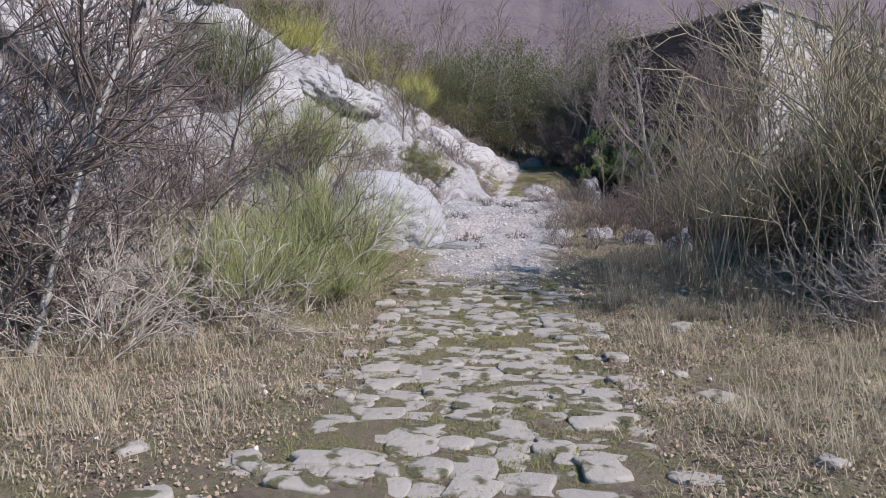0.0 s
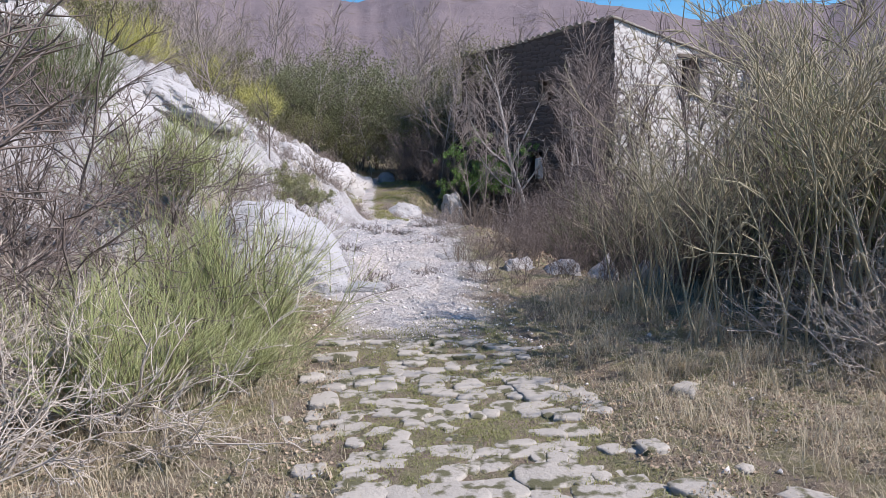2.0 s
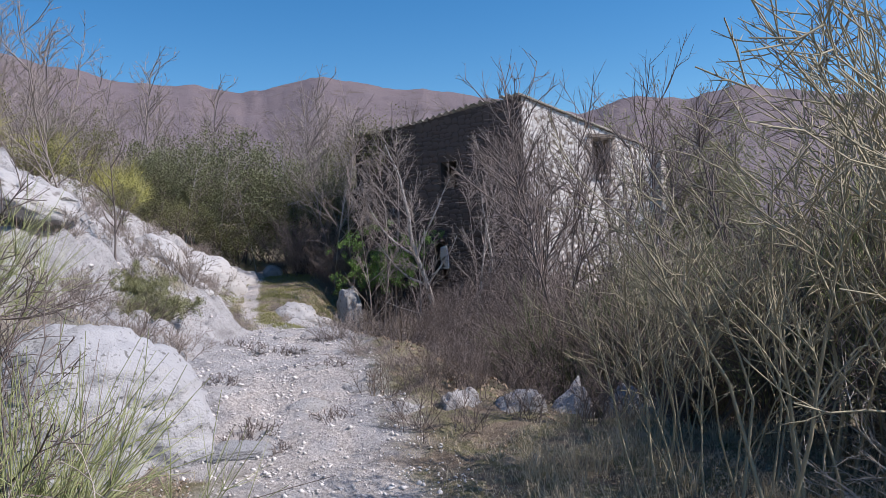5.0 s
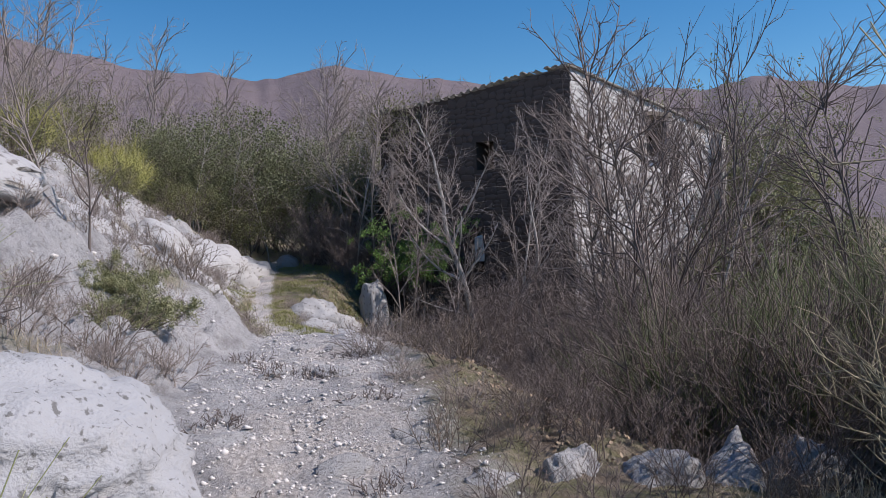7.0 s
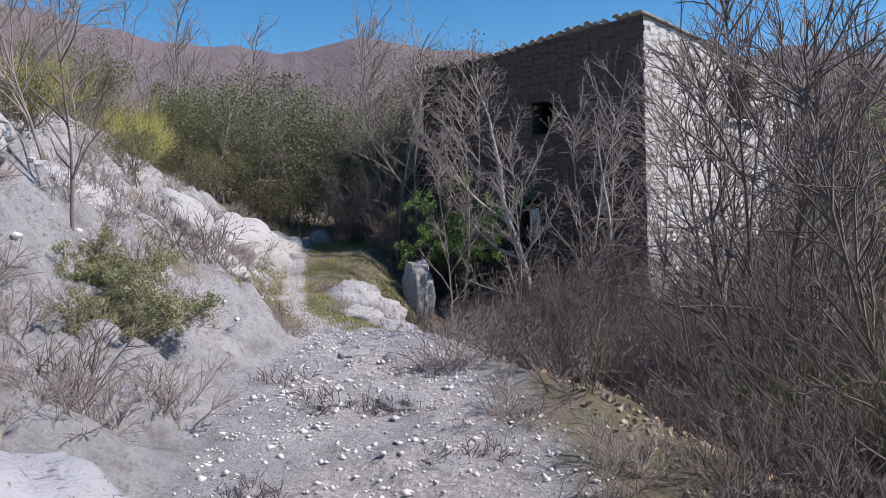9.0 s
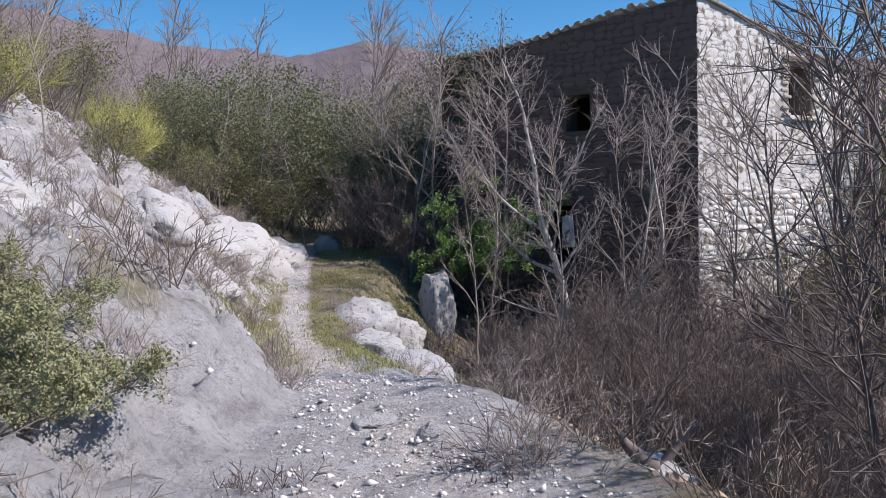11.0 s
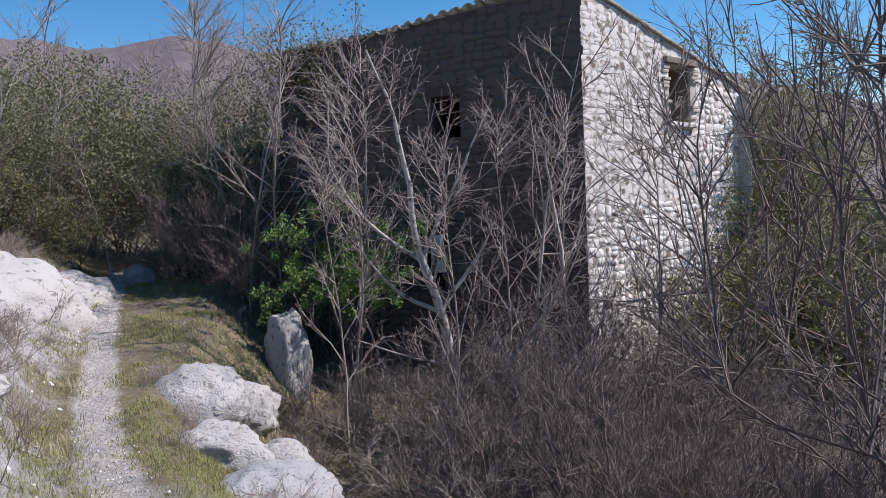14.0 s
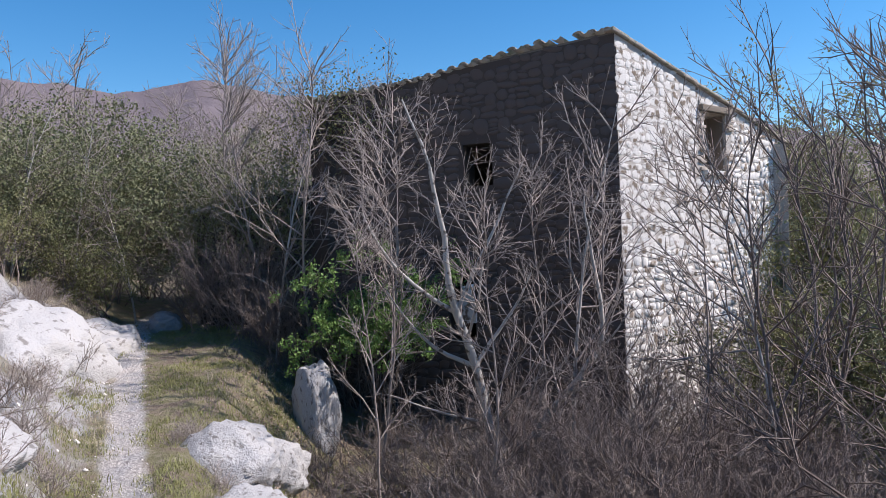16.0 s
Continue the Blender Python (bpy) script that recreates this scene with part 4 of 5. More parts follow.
plant(bare_tree(8, 6.0, 0.2, TWIG_DARK, TWIG_DARK, 0.036, (20, 8, 5), start=0.3, label="tall bare tree with dark branches"), [(7.6, 11.4, 1.0), (7.6, 14.4, 0.85), (9.2, 12.6, 1.05), (8.4, 15.8, 0.9), (3.7, 15.1, 0.75), (4.4, 15.8, 0.85), (4.7, 16.7, 0.9), (3.5, 14.0, 0.65), (4.1, 13.1, 0.7)], "tall dark trees", 7)

# ---- the bank ----
plant(leafy_bush(9, 0.95, 20, LEAF_JUNIPER, 0.034, 30000, "juniper_bush", "low spreading olive-green juniper on bare rock", lean=1.5, per=(9, 6), spread_by=0.04), [(-1.55, 14.3, 0.6, 30), (-1.75, 14.9, 0.5, 140)], "junipers", 8, sink=0.12)
plant(bare_tree(10, 1.7, 0.3, TWIG_DARK, TWIG_DARK, 0.018, (9, 4), label="small bare sapling growing out of the juniper"), [(-2.0, 15.1, 1.0), (-2.9, 14.2, 0.8)], "small saplings on the bank", 9)


def on_rock(x, y):
    u = float(path_x(y) - path_half(y)) - x
    return u > 0.25


plant(bare_shrub(11, 0.38, 1.05, 26, (8, 5), TWIG, thick=0.004, fine=0.0022, wobble=0.14, base=0.09, name="dwarf_shrub", label="low grey cushion of dry twigs on the rock"),
      scatter(12, 120, -6.5, 0.2, 11.5, 29, on_rock, 0.42) + [(0.95, 14.4, 1.2), (1.15, 16.2, 1.3), (0.75, 18.4, 1.2), (1.0, 13.1, 0.9), (1.35, 12.2, 1.0), (0.15, 22.6, 0.9), (0.8, 19.6, 1.0), (1.35, 21.8, 1.0), (0.2, 22.9, 0.8), (0.8, 21.6, 1.0), (1.05, 21.3, 0.9), (0.3, 21.3, 0.8), (0.15, 20.3, 0.7), (1.4, 24.0, 1.1), (1.6, 22.8, 1.2)], "dwarf shrubs on the bank", 10, sizes=(0.5, 1.5))
plant(bare_shrub(13, 0.6, 0.8, 15, (5, 3), BROOM_DRY, thick=0.005, wobble=0.1, base=0.1, name="dwarf_shrub", label="wiry tuft of dry straw-coloured stems"),
      scatter(14, 60, -6.5, 0.0, 13, 29, on_rock, 0.5) + [(1.1, 11.6, 0.8), (1.7, 11.7, 0.8), (1.4, 14.6, 1.0), (1.6, 13.4, 1.1), (1.3, 19.2, 1.0)], "wiry tufts on the bank", 11, sizes=(0.5, 1.3))
plant(leafy_bush(15, 1.5, 14, LEAF_OLIVE, 0.04, 6000, "evergreen_bush", "olive-green evergreen bush above the rock", lean=0.9), [(-4.9, 22.4, 1.0), (-3.9, 25.6, 0.9), (-6.0, 20.0, 1.1), (-2.7, 29.0, 1.0), (-5.4, 27.2, 1.2)], "evergreen bushes on the bank", 12)
plant(broom_shrub(16, 1.5, 26, 0.95, shoot_mat=BROOM_YELLOW), [(-5.7, 19.0, 1.1), (-6.9, 21.5, 1.3), (-5.4, 24.2, 1.1), (-4.2, 28.2, 1.0), (-6.3, 16.6, 1.1), (-7.4, 18.2, 1.3), (-4.8, 30.5, 1.2)], "broom above the rock", 13)
plant(bare_tree(17, 3.6, 0.3, TWIG, TWIG, 0.02, (16, 6, 3), fine=0.0045, label="thin bare grey sapling"), scatter(18, 105, -14, -3.2, 20, 42, lambda x, y: x < -3.6 - 0.12 * (y - 20) or y > 33.5, 0.6), "saplings above the bank", 14, sizes=(0.8, 1.35))

plant(leafy_bush(61, 4.2, 12, LEAF_DARK, 0.09, 12000, "evergreen_tree", "solitary dark evergreen tree on the slope above", lean=0.32, per=(14, 6), low=0.6, spread_by=0.1), [(-10.0, 42.0, 1.0)], "evergreens on the slope", 61)

# ---- the gully and the thicket round the house ----
plant(forking_tree(20, BARK_PALE, TWIG, label="forked bare tree with pale bark before the house"), [(4.4, 23.45, 1.0, 0)], "pale trees before the house", 15)
plant(bare_tree(44, 5.6, 0.15, BARK_PALE, TWIG, 0.036, (15, 6, 4), angle=0.65, start=0.2, wobble=0.12, label="slim bare tree with pale bark in the thicket"), [(5.15, 22.8, 1.0), (6.6, 20.6, 0.9), (1.9, 27.8, 0.85), (2.4, 29.6, 0.9), (7.8, 19.6, 1.0), (-1.6, 30.9, 0.75), (-0.5, 31.3, 0.7), (-2.7, 30.6, 0.8), (0.9, 30.9, 0.8), (3.0, 28.9, 0.8)], "slim pale trees before the house", 30)
plant(bare_tree(21, 5.6, 0.2, TWIG, TWIG, 0.03, (22, 8, 5)), [(3.2, 21.6, 0.75), (5.6, 21.0, 0.85), (2.9, 24.6, 0.95), (2.0, 28.6, 1.0), (1.5, 30.2, 0.95), (5.4, 24.2, 0.9), (3.5, 26.2, 1.0), (2.4, 23.0, 0.7), (6.0, 22.8, 0.8), (1.0, 32.0, 0.8), (2.6, 27.6, 1.1)], "slim trees before the house", 16)
plant(bare_tree(22, 5.6, 0.3, TWIG_DARK, TWIG_DARK, 0.03, (17, 7, 4), wobble=0.13, start=0.15, angle=0.6, label="spindly bare tree with many ascending branches"),
      [(6.3, 19.8, 1.0), (7.4, 20.4, 1.1), (6.9, 18.4, 1.0), (8.4, 20.9, 1.15), (5.4, 17.4, 0.9), (7.8, 18.8, 1.1), (9.4, 22.0, 1.2), (6.2, 16.8, 0.95), (8.9, 19.4, 1.2), (10.3, 22.6, 1.1), (5.0, 16.2, 0.8)], "spindly trees in the gully", 17)
plant(bare_shrub(23, 1.5, 0.9, 12, (6, 4, 3), TWIG, wobble=0.2, fine=0.004, label="low brown bramble thicket in the gully", name="bramble"),
      scatter(24, 34, 2.4, 8.2, 14.5, 24.2, lambda x, y: x > 2.2 + 0.25 * abs(y - 17) * 0.5 and x < 3.0 + 0.75 * (y - 12) and x + 0.9 * (24.3 - y) > 3.0, 0.75), "brambles in the gully", 18, sizes=(0.7, 1.2))
plant(bare_shrub(25, 1.0, 1.0, 14, (8, 5), TWIG_DARK, wobble=0.2, thick=0.008, label="brown dry undergrowth on the gully slope", name="undergrowth"),
      scatter(26, 40, 1.5, 5.5, 15.5, 26.5, lambda x, y: x > 1.2 + 0.05 * (y - 15), 0.55), "undergrowth in the gully", 19, sizes=(0.6, 1.1))
plant(leafy_bush(27, 3.3, 16, LEAF_IVY, 0.07, 16000, "ivy_bush", "bright green ivy-covered bush beside a rock pillar", lean=0.38, per=(9, 5), low=1.6), [(3.35, 26.1, 0.82)], "ivy bushes", 20)
plant(bare_shrub(37, 0.22, 0.9, 20, (6, 3), TWIG_DARK, thick=0.004, wobble=0.12, base=0.08, name="dark_tuft", label="small dark tuft of dry stalks on the path"), [(-0.2, 10.75, 1.2), (0.15, 10.4, 0.8), (0.6, 11.05, 1.0), (-0.1, 13.6, 1.0), (0.15, 13.5, 0.8), (0.4, 13.45, 0.9), (0.7, 12.6, 1.0), (-0.55, 12.4, 1.0), (-0.4, 14.2, 1.0), (0.75, 14.3, 1.1)], "dark tufts on the path", 26)
plant(leafy_bush(28, 3.6, 14, LEAF_DARK, 0.075, 13000, "evergreen_tree", "tall dark evergreen thicket at the path's end", lean=0.75, per=(14, 6), low=0.05, spread_by=0.12),
      [(-1.9, 31.6, 0.85), (-0.9, 33.4, 1.05), (0.9, 33.0, 1.0), (1.8, 31.6, 0.8), (2.4, 33.6, 1.05), (-2.9, 33.8, 1.05), (0.0, 35.4, 1.2), (-1.6, 36.0, 1.2), (3.4, 32.2, 0.95), (-4.3, 35.2, 1.0), (-3.4, 31.2, 0.7), (2.6, 30.6, 0.6)], "evergreen thicket", 21)
plant(leafy_bush(29, 1.5, 12, LEAF_OLIVE, 0.05, 5000, "evergreen_bush", "yellow-green bush beside the path", lean=0.8), [(-1.35, 30.4, 1.0), (8.9, 23.2, 1.5), (11.6, 24.4, 1.7), (13.4, 25.4, 2.2), (14.5, 23.5, 2.0), (10.6, 23.2, 1.2)], "yellow-green bushes", 22)
plant(bare_tree(30, 6.0, 0.25, TWIG, TWIG, 0.05, (18, 6, 3), fine=0.008, label="bare woodland tree beyond the thicket"), scatter(31, 150, -24, 20, 36.5, 70, lambda x, y: abs(x - 8) > 5 or y > 40, 0.9), "woodland beyond the house", 23, sizes=(0.7, 1.2))

plant(leafy_bush(63, 2.6, 14, LEAF_DARK, 0.07, 12000, "evergreen_bush", "dense dark evergreen bush before the sunlit wall", lean=0.8, per=(12, 5)), [(10.3, 22.4, 1.0), (11.4, 23.2, 1.1), (9.6, 21.2, 0.85), (11.2, 21.6, 1.0), (12.6, 23.4, 1.2)], "dark bushes before the sunlit wall", 63)

plant(leafy_bush(64, 5.6, 14, LEAF_JUNIPER, 0.08, 16000, "evergreen_tree", "yellow-green ivy-clad tree behind the sunlit wall", lean=0.42, per=(14, 6), low=0.3, spread_by=0.1), [(13.4, 26.3, 1.0), (14.6, 27.6, 0.95)], "green trees behind the house", 64)

# ---- the cobbled way ----
pavement = tagged(thing("pavement", (0, 0, 0)), "worn limestone cobbles with turf in the joints", "pavement", kind="structure")


def cobble_shape(seed):
    """A worn paving stone: an uneven flat top with rounded shoulders."""
    rng = np.random.default_rng(seed)
    a = np.radians(np.array([0, 33, 56, 90, 124, 147, 180, 213, 236, 270, 304, 327]) + rng.uniform(-11, 11, 12))
    k = len(a)
    r = 0.5 / np.maximum(np.abs(np.cos(a)), np.abs(np.sin(a))) * rng.uniform(0.76, 1.06, k)
    x, y = r * np.cos(a), r * np.sin(a)
    tilt = rng.uniform(-0.25, 0.25, 2)
    rings = [np.c_[x * q, y * q, z + (tilt[0] * x + tilt[1] * y) * (z > 0) + rng.uniform(-0.09, 0.09, k) * (z > 0.3)] for q, z in ((1.0, -1.5), (1.0, 0.1), (0.95, 0.7), (0.78, 1.0))]
    v = np.concatenate(rings + [np.array([[0, 0, 1.02]])])
    f = []
    for ring_no in range(3):
        for n in range(k):
            j = (n + 1) % k
            a0, b0, a1, b1 = ring_no * k + n, ring_no * k + j, (ring_no + 1) * k + n, (ring_no + 1) * k + j
            f += [(a0, b0, b1), (a0, b1, a1)]
    f += [(3 * k + n, 3 * k + (n + 1) % k, 4 * k) for n in range(k)]
    return dress(mesh_from("cobble", v, f), COBBLE, True)


COBBLES = [cobble_shape(400 + k) for k in range(16)]
rng = np.random.default_rng(42)
for u, y, w, deep in carve(rng, -1.25, 1.25, 1.4, 8.5, 0.016, 0.1, 1.4):
    px, py = float(path_x(y)) + u * float(path_half(y)) / 1.05, y + 0.05 * math.sin(u * 4)
    if rng.random() < (0.92 if abs(u) < 0.85 else 0.5) and float(fbm(np.array(px), np.array(py), 1.1, 3, 95)) > -0.62:
        ob = new("cobble", COBBLES[rng.integers(len(COBBLES))])
        ob.parent = pavement
        ob.matrix_basis = pose(px, py, ground_at(px, py) + rng.uniform(-0.028, 0.004), rng.uniform(-3, 3), rng.uniform(-3, 3), rng.uniform(-20, 20) + 180 * rng.integers(2)) @ Matrix.Diagonal((w * 1.15, deep * 1.13, rng.uniform(0.014, 0.026), 1))
for k in range(40):
    px, py = rng.uniform(-1.2, 2.6), rng.uniform(2.4, 7.5)
    if abs(px - path_x(py)) > path_half(py):
        ob = new("cobble", COBBLES[rng.integers(len(COBBLES))])
        ob.parent = pavement
        s = rng.uniform(0.12, 0.38)
        ob.matrix_basis = pose(px, py, ground_at(px, py) - 0.005, 0, 0, rng.uniform(0, 360)) @ Matrix.Diagonal((s, s * 0.7, 0.035, 1))


# ---- turf, litter and loose stones ----
def blades(name, rng, x, y, height, mat, width=0.004, lean=0.5):
    """Grass blades rooted in the ground at x, y."""
    n = len(x)
    z = land(x, y)[0]
    a, hgt = rng.uniform(0, 2 * math.pi, n), height * rng.uniform(0.4, 1.2, n)
    tip = lean * rng.uniform(0.2, 1.3, n)
    dx, dy = np.cos(a), np.sin(a)
    sx, sy = -dy * width, dx * width
    p = np.stack([x, y, z - 0.01], 1)
    mid = p + np.stack([dx * tip * hgt * 0.35, dy * tip * hgt * 0.35, hgt * 0.6], 1)
    end = p + np.stack([dx * tip * hgt, dy * tip * hgt, hgt * np.sqrt(np.clip(1 - 0.5 * tip, 0.12, 1))], 1)
    side = np.stack([sx, sy, 0 * sx], 1)
    v = np.stack([p - side, p + side, mid + side * 0.7, mid - side * 0.7, end], 1).reshape(-1, 3)
    b = np.arange(n)[:, None] * 5
    return dress(mesh_from(name, v, np.concatenate([b + (0, 1, 2), b + (0, 2, 3), b + (3, 2, 4)])), mat)


def patchy(rng, n, x0, x1, y0, y1, keep, clump=0.12, per=14):
    """Roots in clumps, in an area."""
    m = n // per
    cx, cy = rng.uniform(x0, x1, m * 3), rng.uniform(y0, y1, m * 3)
    ok = keep(cx, cy)
    cx, cy = cx[ok][:m], cy[ok][:m]
    return (np.repeat(cx, per) + rng.normal(0, clump, len(cx) * per), np.repeat(cy, per) + rng.normal(0, clump, len(cy) * per))


def off_path(x, y):
    return np.abs(x - path_x(y)) > path_half(y) * np.where(y < 9, 0.95, 1.0)


rng = np.random.default_rng(77)
verge = lambda x, y: off_path(x, y) & (fbm(x, y, 0.7, 3, 91) > -0.35)
part("dry_grass", blades("dry_grass", rng, *patchy(rng, 52000, -6, 7, 1.2, 11.5, lambda x, y: verge(x, y) & (land(x, y)[1] < 0.4) & ((y < 10.3) | (x < 0))), 0.085, GRASS_DRY, 0.0028, 1.5))
part("dry_tussocks", blades("dry_tussocks", rng, *patchy(rng, 15000, -5, 6, 3.5, 12.5, lambda x, y: (np.abs(x - path_x(y)) > path_half(y) + 0.45) & (land(x, y)[1] < 0.4) & ((y < 10.3) | (x < 0)), 0.07, 50), 0.30, GRASS_DRY, 0.0024, 1.2))
part("green_grass", blades("green_grass", rng, *patchy(rng, 42000, -5, 6, 1.2, 10, lambda x, y: (fbm(x, y, 0.9, 3, 55) > -0.05) & ((y < 8.5) | off_path(x, y)), 0.1, 20), 0.035, GRASS_GREEN, 0.003, 1.2))
part("joint_grass", blades("joint_grass", rng, *patchy(rng, 30000, -0.7, 2.1, 1.4, 9.0, lambda x, y: ~off_path(x, y) & (fbm(x, y, 1.3, 3, 57) > -0.2), 0.06, 20), 0.034, GRASS_GREEN, 0.003, 1.2))
part("bank_grass", blades("bank_grass", rng, *patchy(rng, 34000, -7, 2.2, 11, 31, lambda x, y: (land(x, y)[1] < 0.55) & off_path(x, y) & (x < path_x(y)), 0.09, 40), 0.14, GRASS_DRY, 0.003, 1.2))
part("gully_grass", blades("gully_grass", rng, *patchy(rng, 7000, 0.6, 7.5, 11, 27, lambda x, y: (x > path_x(y) + path_half(y) + 0.5) & ((y > 16.5) | (x > 3.2)), 0.12, 30), 0.2, GRASS_DRY, 0.0032, 1.4))
part("path_edge_grass", blades("path_edge_grass", rng, *patchy(rng, 60000, -1.3, 2.4, 17.5, 31, lambda x, y: off_path(x, y) & (fbm(x, y, 1.1, 3, 59) > -0.3), 0.12, 30), 0.075, GRASS_GREEN, 0.0035, 1.2))
for ob, label in ((bpy.data.objects["dry_grass"], "short dry straw-coloured grass"), (bpy.data.objects["dry_tussocks"], "tall dry grass tussocks"), (bpy.data.objects["green_grass"], "short green turf between stones"), (bpy.data.objects["joint_grass"], "short grass and moss in the cobbles' joints"), (bpy.data.objects["bank_grass"], "dry grass in the rock's hollows"), (bpy.data.objects["gully_grass"], "dead brown grass on the gully slope"), (bpy.data.objects["path_edge_grass"], "short green grass beside the path")):
    tagged(ob, label, "grass", kind="stuff")


def litter(rng, n, x0, x1, y0, y1, keep, size, mat, name, label, category):
    x, y = rng.uniform(x0, x1, n), rng.uniform(y0, y1, n)
    ok = keep(x, y)
    x, y = x[ok], y[ok]
    z = land(x, y)[0]
    me = leaves(name, rng, np.stack([x, y, z + 0.015], 1), size, mat, 0.004, 0.7, 0)
    return tagged(part(name, me), label, category, kind="stuff")


litter(rng, 95000, -6, 7, 1.2, 11, lambda x, y: off_path(x, y) & (fbm(x, y, 0.8, 3, 66) > -0.3) & (land(x, y)[1] < 0.5), 0.024, LITTER, "leaf_litter", "brown dead leaves strewn over the verge", "leaves")
litter(rng, 26000, 1.0, 7.5, 11, 27, lambda x, y: x > path_x(y) + path_half(y) + 0.6, 0.045, LITTER, "gully_litter", "brown dead leaves on the gully slope", "leaves")


def pebbles(seed, n, x0, x1, y0, y1, keep, size, name, label):
    """Loose angular stones, joined."""
    rng = np.random.default_rng(seed)
    x, y = rng.uniform(x0, x1, n), rng.uniform(y0, y1, n)
    ok = keep(x, y)
    x, y = x[ok], y[ok]
    z = land(x, y)[0]
    shape = np.array([(1, 0, 0), (-1, 0, 0), (0, 1, 0), (0, -1, 0), (0, 0, 0.7), (0, 0, -0.7)], float)
    tri = np.array([(0, 2, 4), (2, 1, 4), (1, 3, 4), (3, 0, 4), (2, 0, 5), (1, 2, 5), (3, 1, 5), (0, 3, 5)])
    s = size * np.clip(rng.lognormal(0, 0.5, len(x)), 0.3, 2.2)
    v = shape[None] * s[:, None, None] * rng.uniform(0.6, 1.3, (len(x), 6, 1)) + rng.normal(0, 0.2, (len(x), 6, 3)) * s[:, None, None]
    v = v + np.stack([x, y, z + s * 0.15], 1)[:, None]
    f = np.arange(len(x))[:, None, None] * 6 + tri
    return tagged(part(name, mesh_from(name, v.reshape(-1, 3), f.reshape(-1, 3)), PEBBLE), label, "stones", kind="stuff")


PEBBLE = material("loose_limestone", [(0.28, 0.255, 0.238), (0.50, 0.465, 0.44), (0.68, 0.64, 0.61)], 6, 0.9, 0.0, 40, per_island=0.5)
pebbles(1, 6000, -1.4, 1.8, 8.2, 17, lambda x, y: np.abs(x - path_x(y)) < path_half(y) + 0.35, 0.0085, "gravel", "loose white limestone gravel on the path")
pebbles(2, 2600, -1.2, 0.5, 16, 31, lambda x, y: np.abs(x - path_x(y)) < path_half(y) + 0.05, 0.008, "path_gravel", "fine pale gravel of the footpath")
pebbles(3, 3000, -6, 0.4, 11, 29, lambda x, y: (land(x, y)[1] > 0.2) & (fbm(x, y, 0.9, 3, 12) > 0.05), 0.017, "scree", "small broken stones on the bank")
pebbles(5, 1500, -1.2, 1.8, 9.0, 17, lambda x, y: np.abs(x - path_x(y)) < path_half(y) + 0.25, 0.013, "rubble", "broken pale limestone rubble on the path")
pebbles(4, 260, -3, 4, 2, 9, lambda x, y: off_path(x, y), 0.014, "verge_stones", "small stones on the verge")

# ---- masonry ----
rng = np.random.default_rng(9)
lay_stones(wall_sun, CORNER, SUN_DIR, rubble(rng, SUN_LEN, -1.2, lambda s: roof_z(s, 0), [WINDOW], 0.215), lambda s, z: s < 3.6 and z > 2.2, WALL_STONE_JOINED, 1, 0.32)
lay_stones(wall_shade, CORNER, -SHADE_DIR, [(-s, z, w, h) for s, z, w, h in rubble(rng, SHADE_LEN, -1.2, lambda s: roof_z(0, s), HOLES, 0.22)], lambda s, z: False, SHADE_TONED_STONE, 2, 0.3)

# window: brick jambs, timber lintel, stone sill and the remains of a frame
def block(size, seed=0, wear=0.006):
    """A worn block of the given size, with bevelled uneven edges."""
    r = random.Random(seed)
    bm = bmesh.new()
    bmesh.ops.create_cube(bm, size=1.0)
    for v in bm.verts:
        v.co = Vector([c * s + r.uniform(-wear, wear) for c, s in zip(v.co, size)])
    bmesh.ops.bevel(bm, geom=list(bm.edges), offset=min(size) * 0.12, segments=1, affect="EDGES")
    return bm


def on_wall(ob, way, s, out, z, tilt=0.0):
    x, y = CORNER + way * s
    a = turned(way)
    ob.matrix_basis = Matrix.Translation((x, y, z)) @ Matrix.Rotation(a, 4, "Z") @ Matrix.Translation((0, -out, 0)) @ Matrix.Rotation(tilt, 4, "Y")
    return ob


window = at_house(part("window", block((0.06, 0.06, 1.04), 3), OLD_WOOD, house, "empty window with rotten timber"))
window.matrix_basis = Matrix.Translation((*(CORNER + SUN_DIR * (WINDOW[0] + 0.05) + in_sun * 0.2), (WINDOW[2] + WINDOW[3]) / 2)) @ Matrix.Rotation(turned(SUN_DIR), 4, "Z")
# no known shutter: a dark board added to hide the bright reveal
shutter = at_house(part("shutter", block((0.03, 0.44, 1.05), 13), OLD_WOOD, house, "dark wooden board added to darken the reveal"))
shutter.matrix_basis = Matrix.Translation((*(CORNER + SUN_DIR * (WINDOW[1] - 0.02) + in_sun * 0.27), (WINDOW[2] + WINDOW[3]) / 2)) @ Matrix.Rotation(turned(SUN_DIR), 4, "Z")
on_wall(at_house(part("lintel", block((1.05, 0.16, 0.12), 4, 0.012), OLD_WOOD, house, "weathered timber lintel")), SUN_DIR, 2.86, 0.0, WINDOW[3] + 0.07, 0.02)
on_wall(at_house(part("sill", block((0.9, 0.2, 0.09), 5, 0.012), WALL_STONE, house, "stone window sill")), SUN_DIR, 2.86, 0.0, WINDOW[2] - 0.04, 0.01)
brick_mesh = bpy.data.meshes.new("brick")
bm = block((0.2, 0.12, 0.055), 6)
bm.to_mesh(brick_mesh), bm.free()
dress(brick_mesh, BRICK)
rng = np.random.default_rng(17)
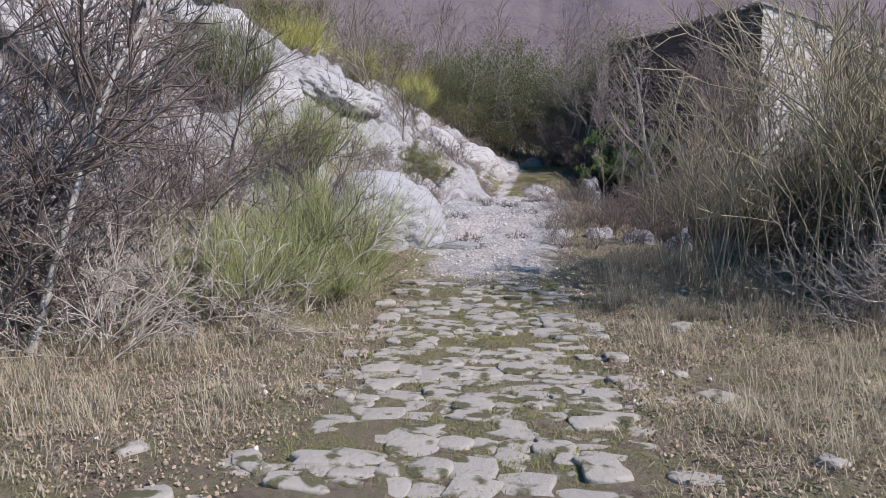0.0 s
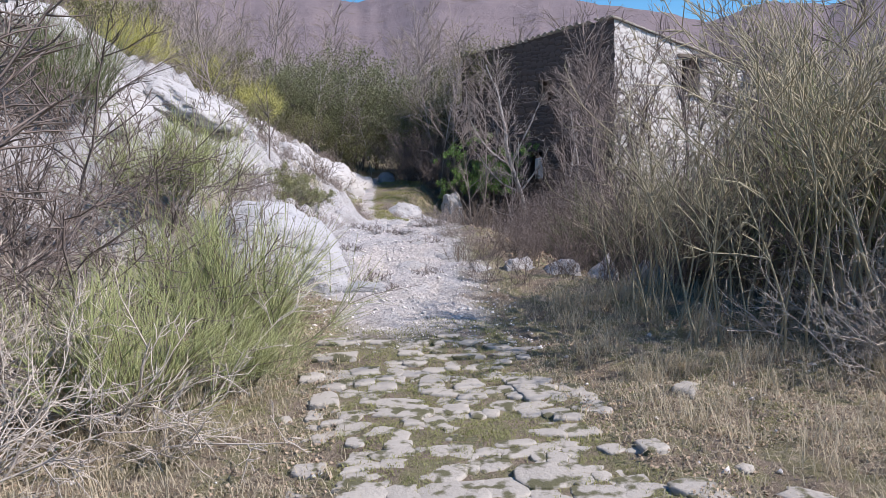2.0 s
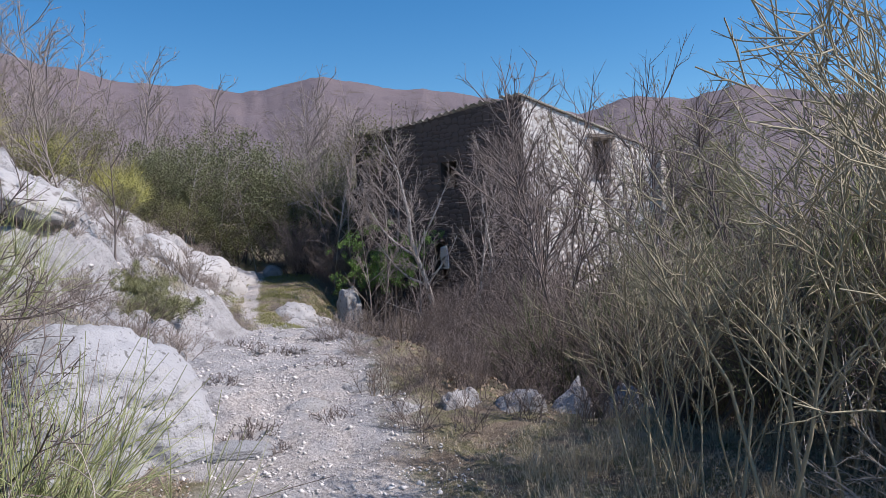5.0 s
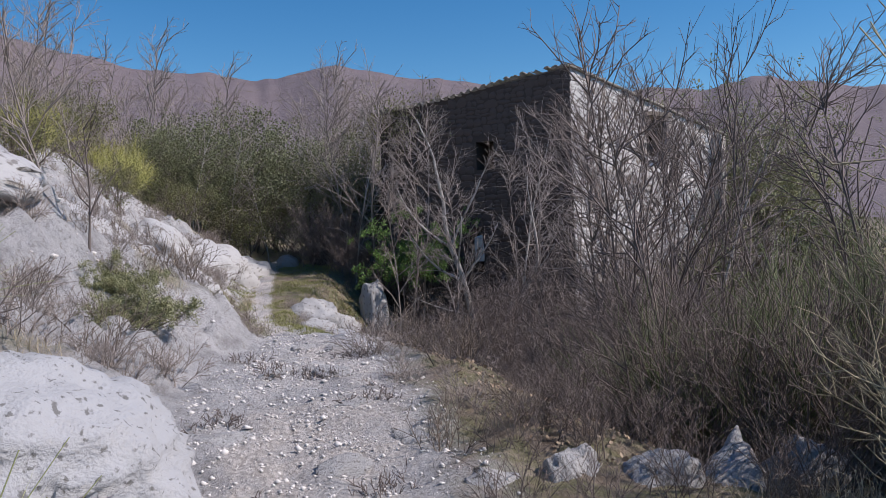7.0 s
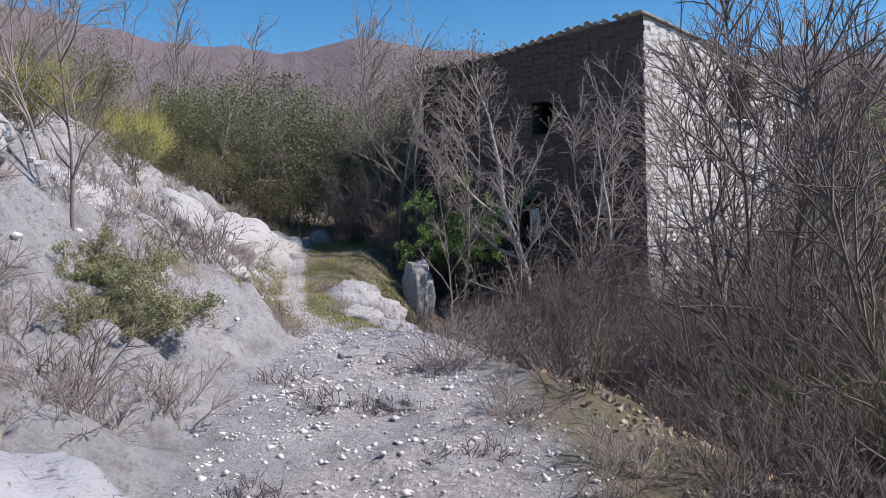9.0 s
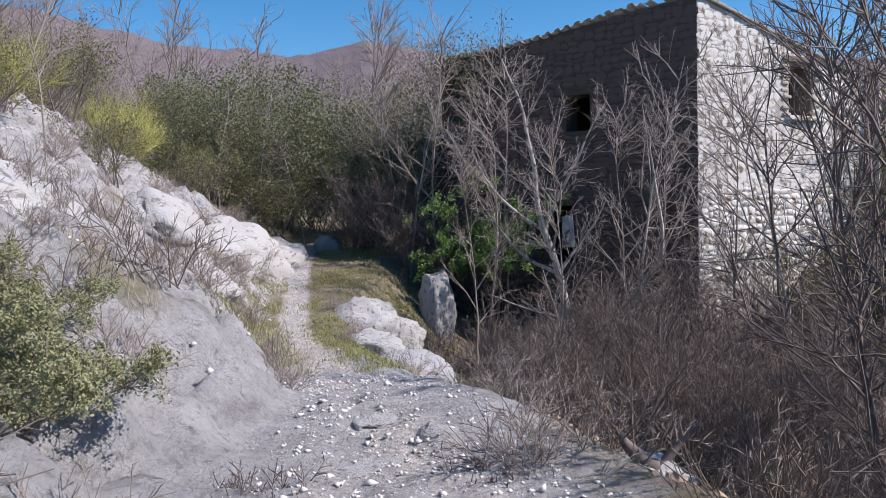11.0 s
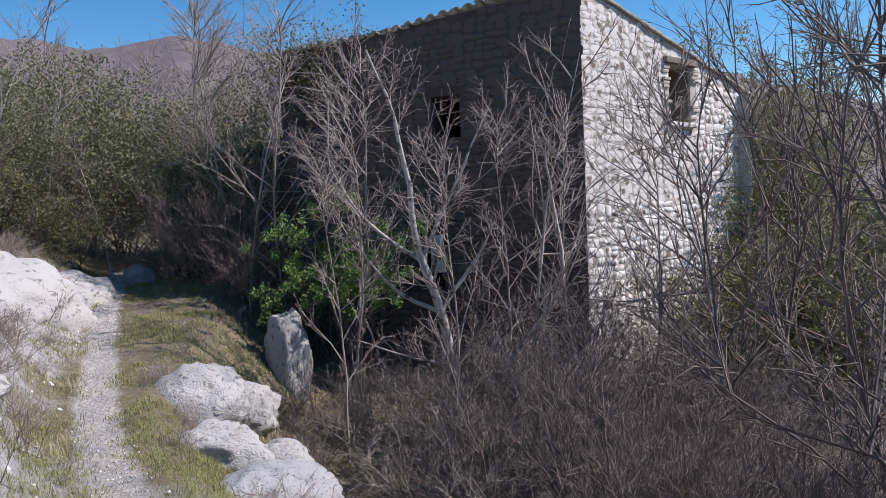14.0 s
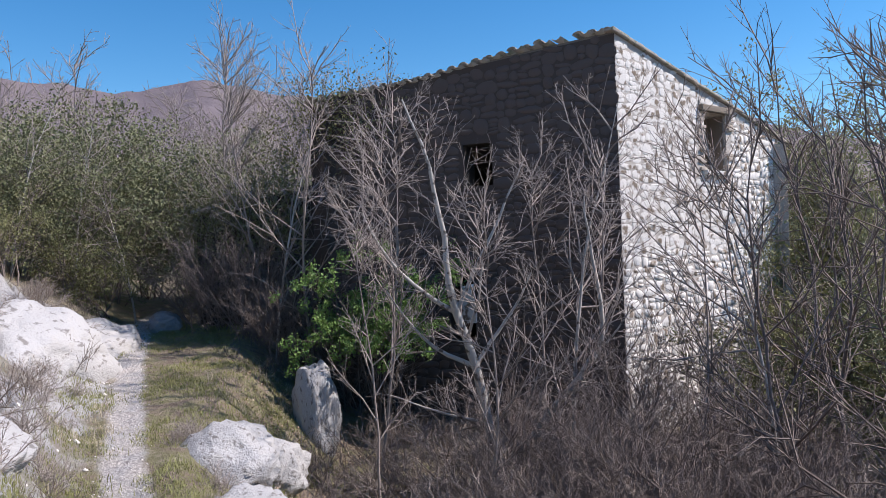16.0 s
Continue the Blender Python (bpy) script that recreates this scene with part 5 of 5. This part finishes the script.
for side, s in ((-1, WINDOW[0] - 0.1), (1, WINDOW[1] + 0.1)):
    for k in range(15):
        if rng.random() < 0.35:
            continue
        ob = new("brick", brick_mesh)
        ob.parent = wall_sun
        on_wall(ob, SUN_DIR, s + side * rng.uniform(-0.04, 0.07), rng.uniform(-0.035, -0.01), WINDOW[2] + 0.04 + k * 0.07, rng.uniform(-0.04, 0.04))

# pale block for the white spot by the lower opening, and the ruined annexe
scrap = at_house(part("render_patch", block((0.28, 0.05, 0.62), 8, 0.05), WALL_STONE_JOINED, house, "small pale block by the lower opening"))
scrap.matrix_basis = Matrix.Translation((*(CORNER + SHADE_DIR * 2.72), 1.42)) @ Matrix.Rotation(turned(-SHADE_DIR), 4, "Z") @ Matrix.Translation((0, -0.03, 0))
annexe = tagged(part("ruined_wall", wall_mesh(plan(0, SHADE_LEN + 0.02), SHADE_DIR, in_shade, 2.9, 3.75, 3.3, -1.2, 0.5, []), SHADE_TONED_MORTAR), "low ruined annexe wall overgrown with twigs", "wall")
cap = tagged(part("stone_slab", block((0.6, 0.4, 0.08), 11, 0.02), LIMESTONE), "pale flat stone slab on the ruined annexe wall", "slab")
cap.matrix_basis = Matrix.Translation((*plan(0, SHADE_LEN + 2.6), 3.36 + 0.06)) @ Matrix.Rotation(turned(SHADE_DIR) + 0.1, 4, "Z") @ Matrix.Rotation(0.15, 4, "Y")

# a dead bent stump at the edge of the gully
stump = thing("tree_stump", (2.02, 15.2, ground_at(2.02, 15.2)), "dark dead bent tree stump at the gully's edge", "stump")
rng = np.random.default_rng(31)
segs, limbs = [], []
pts, ways = stem(segs, rng, (0.1, -0.2, -0.2), (-0.1, 0.1, 1), 0.75, 0.09, 0.05, 6, 0.25, 0.0)
stem(limbs, rng, pts[3], (-1, -0.1, 0.1), 0.4, 0.05, 0.02, 4, 0.1, 0.0)
stem(limbs, rng, pts[-1], (-0.5, 0.1, 0.8), 0.3, 0.055, 0.015, 4, 0.2, 0.0)
stem(limbs, rng, pts[-2], (0.6, 0.2, 0.7), 0.4, 0.04, 0.01, 5, 0.15, 0.0)
part("trunk", tubes("trunk", segs, TWIG_DARK, 9), None, stump)
tagged(part("limb", tubes("limb", limbs, TWIG_DARK, 7), None, stump), kind="stuff")

# ivy and twigs over the low end of the roof
roof_ivy = thing("ivy", (*plan(0.3, SHADE_LEN - 0.6), 4.6), "grey-green ivy over the low end of the roof", "ivy")
rng = np.random.default_rng(41)
spots = [np.array((*(SUN_DIR * s + SHADE_DIR * d), h)) for s, d, h in zip(rng.normal(0, 0.35, 900) - 0.25, rng.normal(0, 0.75, 900), rng.normal(0.35, 0.45, 900))]
part("foliage", leaves("foliage", rng, np.repeat(np.array(spots), 6, 0), 0.06, LEAF_OLIVE, 0.09), None, roof_ivy)
segs = []
for p in spots[::6]:
    stem(segs, rng, p, rng.normal(0, 0.6, 3) + (0, 0, 0.5), 0.6, 0.005, 0.002, 3, 0.2, 0.05)
tagged(part("twig_mass", tubes("twig_mass", segs, TWIG), None, roof_ivy), kind="stuff")

# creepers over the ruined annexe
annexe_ivy = thing("ivy", (*plan(-0.1, SHADE_LEN + 1.5), 3.3), "dark ivy and dead twigs over the ruined annexe wall", "ivy")
rng = np.random.default_rng(43)
along, height = rng.uniform(-1.5, 1.5, 1500), rng.normal(-0.1, 0.55, 1500)
spots = np.stack([np.array((*(SUN_DIR * o + SHADE_DIR * d), h)) for o, d, h in zip(rng.normal(-0.1, 0.12, 1500), along, height)])
part("foliage", leaves("foliage", rng, np.repeat(spots, 5, 0), 0.07, LEAF_DARK, 0.1), None, annexe_ivy)
segs = []
for p in spots[::5]:
    stem(segs, rng, p, rng.normal(0, 0.6, 3) + (0, 0, 0.6), 0.8, 0.006, 0.003, 3, 0.2, 0.05)
tagged(part("twig_mass", tubes("twig_mass", segs, TWIG), None, annexe_ivy), kind="stuff")

# creeper on the far end of the sunlit wall
wall_ivy = thing("ivy", (*plan(4.6, 0), 0.4), "yellow-green ivy climbing the sunlit rubble wall", "ivy")
rng = np.random.default_rng(47)
n = 1500
s_off = 0.95 - np.abs(rng.normal(0, 0.75, n))
h_off = np.minimum(rng.normal(0.0, 1.1, n), 2.6 + 0.9 * s_off)
spots = np.stack([SUN_DIR[0] * s_off + SUN_DIR[1] * 0.06, SUN_DIR[1] * s_off - SUN_DIR[0] * 0.06, h_off], 1)
part("foliage", leaves("foliage", rng, np.repeat(spots, 6, 0), 0.065, LEAF_JUNIPER, 0.055), None, wall_ivy)
segs = []
for p in spots[::8]:
    stem(segs, rng, p, rng.normal(0, 0.35, 3) * (1, 0.3, 1) + (0, 0, 0.8), 0.7, 0.006, 0.003, 3, 0.15, 0.05)
tagged(part("twig_mass", tubes("twig_mass", segs, TWIG), None, wall_ivy), kind="stuff")
